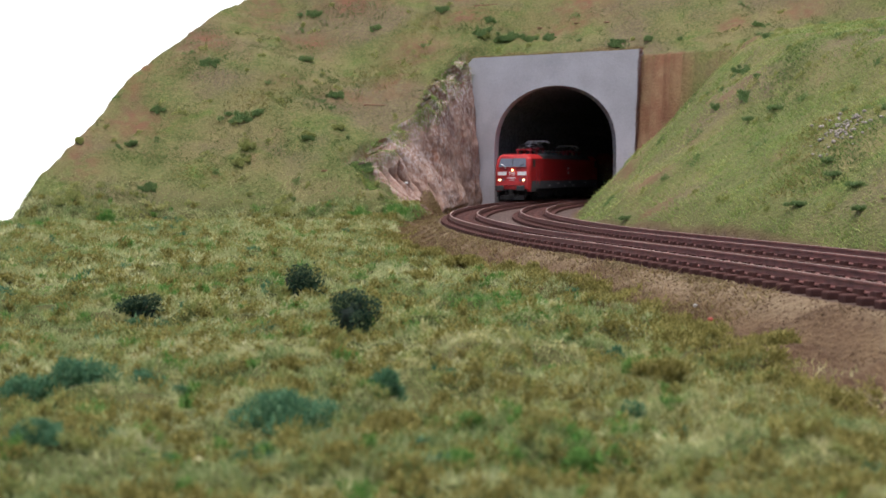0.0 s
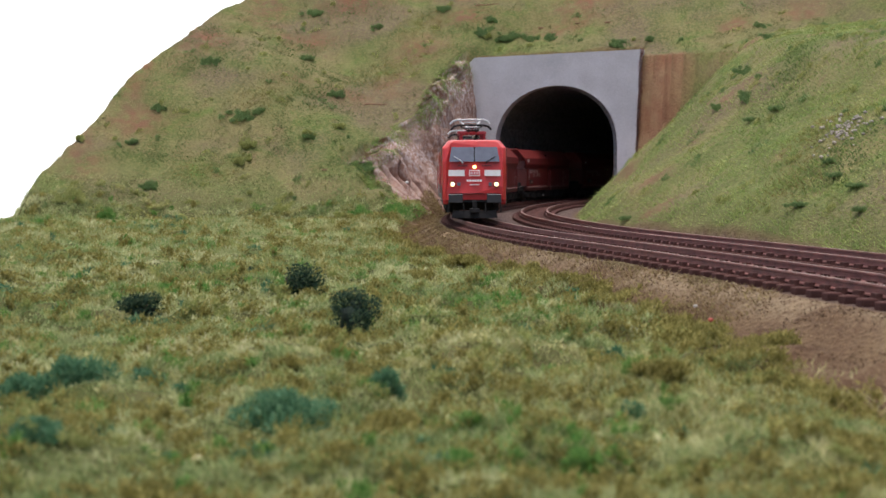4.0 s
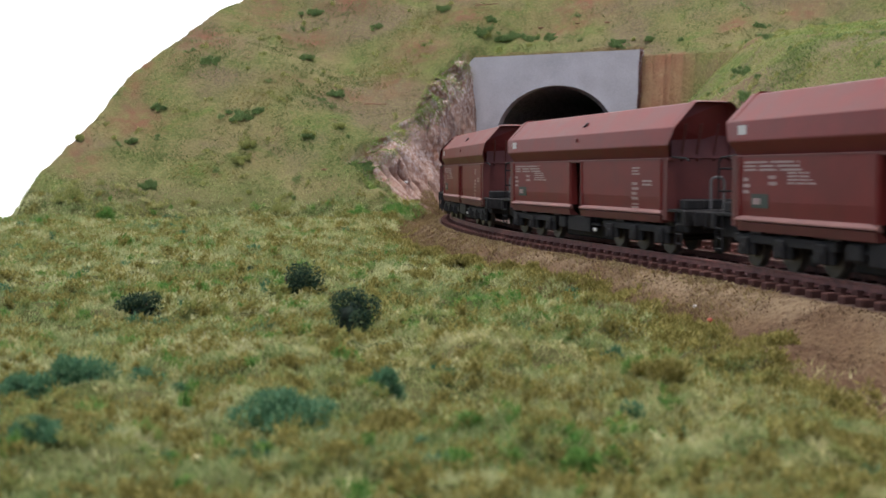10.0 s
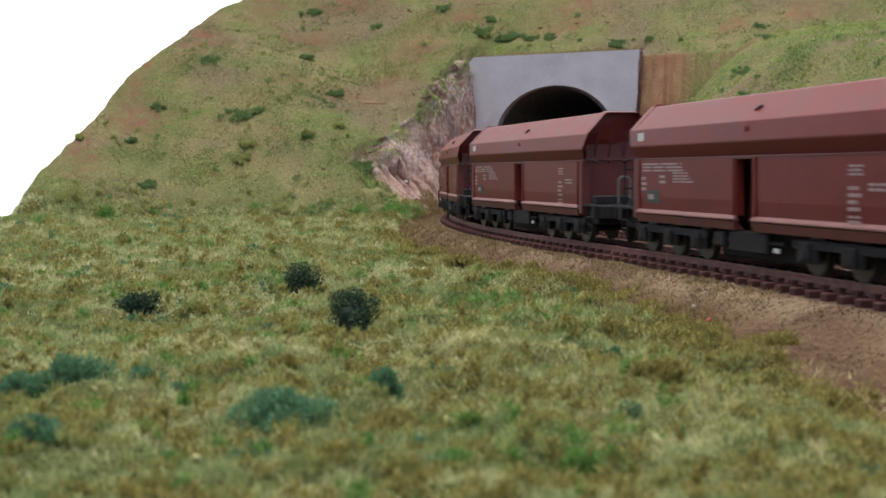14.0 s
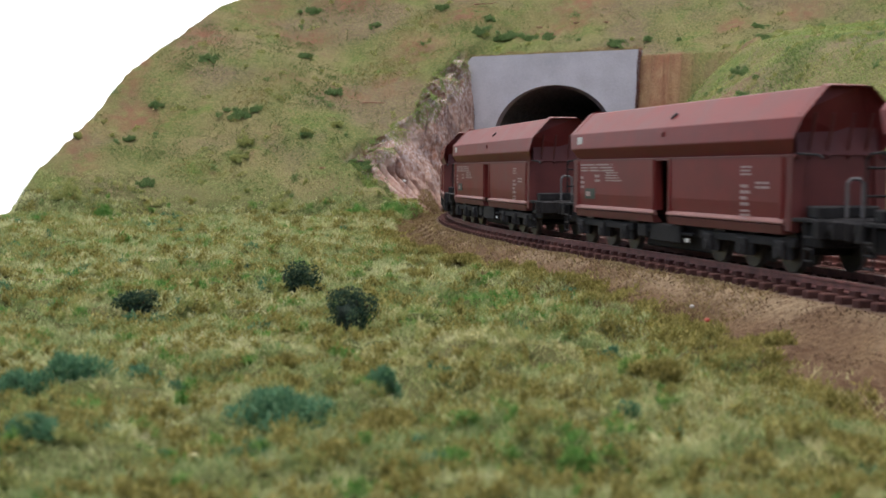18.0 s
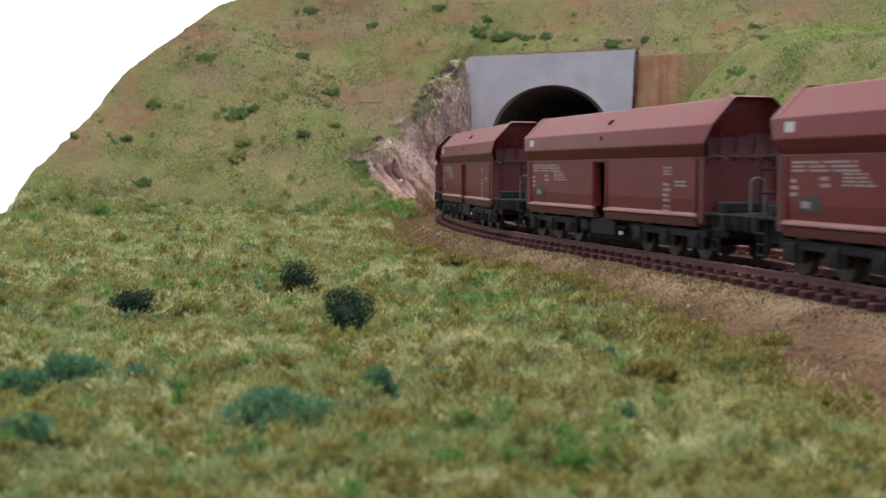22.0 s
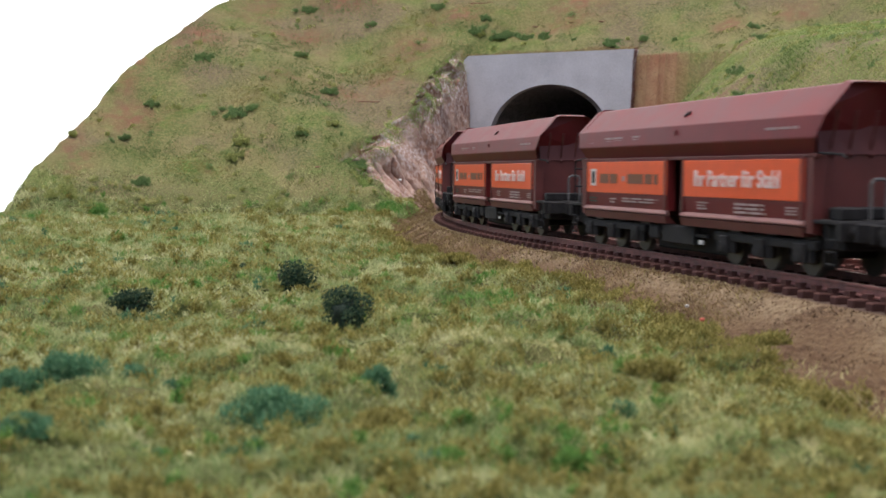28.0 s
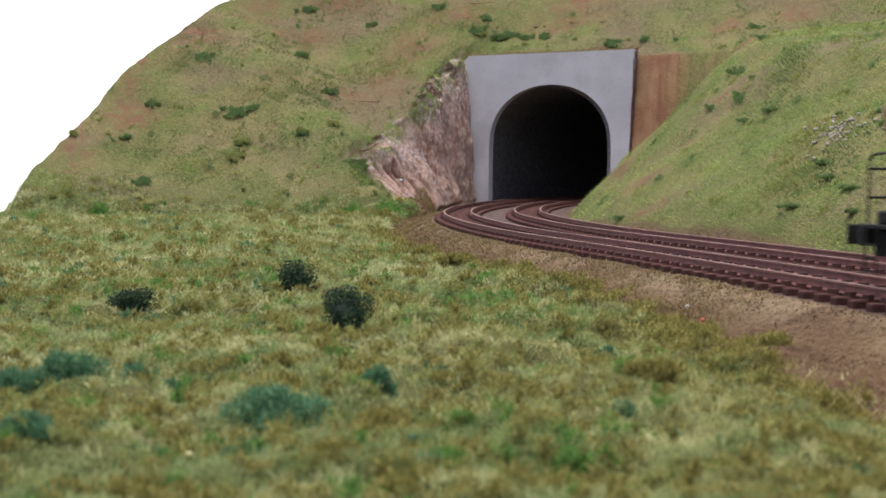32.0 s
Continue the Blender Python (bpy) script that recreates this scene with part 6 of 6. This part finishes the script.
HILL_BUSHES = ((-15.3, 93.4, 2.7, 1.0), (-9.9, 90.4, 1.2, 0.6), (-11.5, 103.3, 1.2, 0.6), (-18.7, 100.5, 1.6, 0.7), (-21.9, 94.8, 1.2, 0.6), (-22.9, 90.9, 0.9, 1.0),
               (-8.6, 96.8, 1.5, 0.7), (-20.5, 85.8, 1.4, 0.6), (0, 109.5, 1.3, 0.6), (-11.3, 111.5, 2, 0.8), (-5.8, 87.9, 2.4, 0.6), (-5.5, 107.5, 1.1, 0.5), (-13.9, 93.4, 1.0, 0.6),
               (3.4, 105.1, 1.9, 0.8), (4.9, 104.9, 1.4, 0.6), (6.0, 105.3, 2.2, 0.9), (7.5, 104.6, 1.2, 0.5), (9.0, 104.4, 1.4, 0.6), (14.3, 99.9, 2.1, 0.8),
               (16.6, 99.1, 1.0, 0.4), (24.7, 96.3, 1.1, 0.4), (20.7, 78.6, 0.8, 0.3), (17.7, 72.0, 1.7, 0.7), (16.7, 65.7, 0.9, 0.4), (15.7, 63.8, 1.5, 0.6),
               (15.8, 58.5, 1.1, 0.4), (14.0, 43.7, 0.8, 0.3), (14.0, 41.6, 0.9, 0.3), (13.6, 40.0, 0.7, 0.3), (12.5, 43.2, 1.0, 0.4), (8.7, 57.8, 0.7, 0.3),
               (15.0, 59.9, 0.8, 0.3), (14.8, 66.4, 0.8, 0.3), (4.2, 106.9, 1.2, 0.5), (14.3, 45.5, 0.6, 0.3))
for i, (x, y, w, h) in enumerate(HILL_BUSHES):
    make_tuft(x, y, w * 1.15, h * 0.30, M_HILLLEAF, "low green fibre shrub clinging to the grassy hillside", 240 + i, "shrubs on the hillside", "shrub", True)
# dry twigs lying on the slope
for i, (x, y, a, l) in enumerate(((-6.1, 96.2, 8, 2.0), (2.9, 109.2, -25, 2.2), (8.2, 106.2, 10, 2.4), (13.6, 104.0, -6, 2.4), (11.2, 105.0, 20, 1.6), (-8.5, 86.6, 30, 1.2))):
    z = float(sample(GRID["z"], np.array([x]), np.array([y]))[0])
    bm = B()
    p = Vector((0, 0, 0.14))
    for k in range(5):
        q = p + Vector((l / 5, 0.05 * math.sin(k * 2.1 + i), 0.03 * math.cos(k * 1.7 + i)))
        rod(bm, p, q, 0.05 - 0.006 * k, 6)
        p = q
    ob = part("twig", bm, M_DRYTWIG)
    ob.matrix_basis = pose(x * S, y * S, (z + 0.05) * S, 0, 0, a)
    tagged(ob, "thin reddish brown twig lying on the hillside", "twig", "twigs on the slope")


def make_stone(x, y, r, material, label, seed, lift=0.0):
    z = float(sample(GRID["z"], np.array([x]), np.array([y]))[0])
    bm = B()
    bmesh.ops.create_icosphere(bm, subdivisions=2, radius=r)
    for v in bm.verts:
        v.co *= 1 + 0.25 * noise.noise(v.co * (2 / r) + Vector((seed, 0, 0)))
        v.co.z *= 0.75
    ob = part("stone", bm, material, None)
    ob.matrix_basis = pose(x * S, y * S, (z + r * 0.3 + lift) * S, 0, 0, seed * 40)
    tagged(ob, label, "stone", "loose stones")


M_STONE = mat("pale_stone", (0.62, 0.6, 0.57), 0.7, spread=0.15)
M_YSTONE = mat("yellow_stone", (0.5, 0.45, 0.22), 0.7, spread=0.15)
M_RSTONE = mat("red_crumb", (0.38, 0.07, 0.04), 0.7, spread=0.15)
for i, (x, y, r, m, label) in enumerate(((-1.25, 94.7, 0.24, M_STONE, "white stone wedged in the rock face"), (-2.6, 88.7, 0.13, M_STONE, "white stone on the rock face"),
                                         (5.63, 27.3, 0.05, M_STONE, "tiny white stone on the bank"), (0.71, 12.44, 0.07, M_STONE, "white stone lying in the grass"),
                                         (-2.83, 13.93, 0.07, M_YSTONE, "pale yellow stone in the grass"), (-3.0, 33.4, 0.07, M_RSTONE, "red crumb in the grass"),
                                         (5.67, 25.9, 0.06, M_RSTONE, "red crumb on the bank"), (5.0, 28.8, 0.06, M_YSTONE, "yellow crumb on the bank"))):
    make_stone(x, y, r, m, label, i + 1, 0.12 if y < 40 else 0.05)
rs = random.Random(9)
bm = B()
for i in range(110):
    x, y = rs.gauss(15.5, 0.55), rs.gauss(47.8, 1.0)
    r = rs.uniform(0.03, 0.1)
    z = float(sample(GRID["z"], np.array([x]), np.array([y]))[0])
    bmesh.ops.create_icosphere(bm, subdivisions=1, radius=r, matrix=Matrix.Translation((x, y, z + 0.08)) @ Matrix.Diagonal((1, rs.uniform(0.6, 1.4), 0.7, 1)))
tagged(part("rubble", bm, mat("rubble_grey", (0.36, 0.31, 0.28), 0.8, spread=0.3)), "grey rubble scattered on the grassy bank", "rubble", kind="stuff")



# ---- motion of the train ----
PITCH = 16.755
# small unevenness of the speed: seconds, metres ahead
UNEVEN = ((0, 4, 6, 7, 8, 10, 12, 14, 16, 17.2, 18.5, 19.5, 21, 23, 25, 28, 32), (0, 0, -0.18, -0.1, 0.0, -0.12, -0.25, 0.0, 0.35, 0.45, 0.27, -0.02, -0.14, -0.04, 0.2, 0.02, -0.02))


def vehicle_pose(t, back, half):
    s = -8.249 + 10.58 * (t - 5) + 0.0715 * (t - 5) ** 2 / 2 - back + float(np.interp(t, UNEVEN[0], UNEVEN[1]))
    ax, ay, _ = on_line(s + half)
    bx, by, _ = on_line(s - half)
    return pose((ax + bx) / 2 * S, (ay + by) / 2 * S, 0, 0, 0, math.degrees(math.atan2(ay - by, ax - bx)))


def motions():
    times = [i * 0.5 for i in range(65)]
    walk(LOCO, [(t, vehicle_pose(t, -0.2, 4.95)) for t in times])
    for i, w in enumerate(WAGONS):
        walk(w, [(t, vehicle_pose(t, 20.15 + i * PITCH, 4.3)) for t in times])


motions()
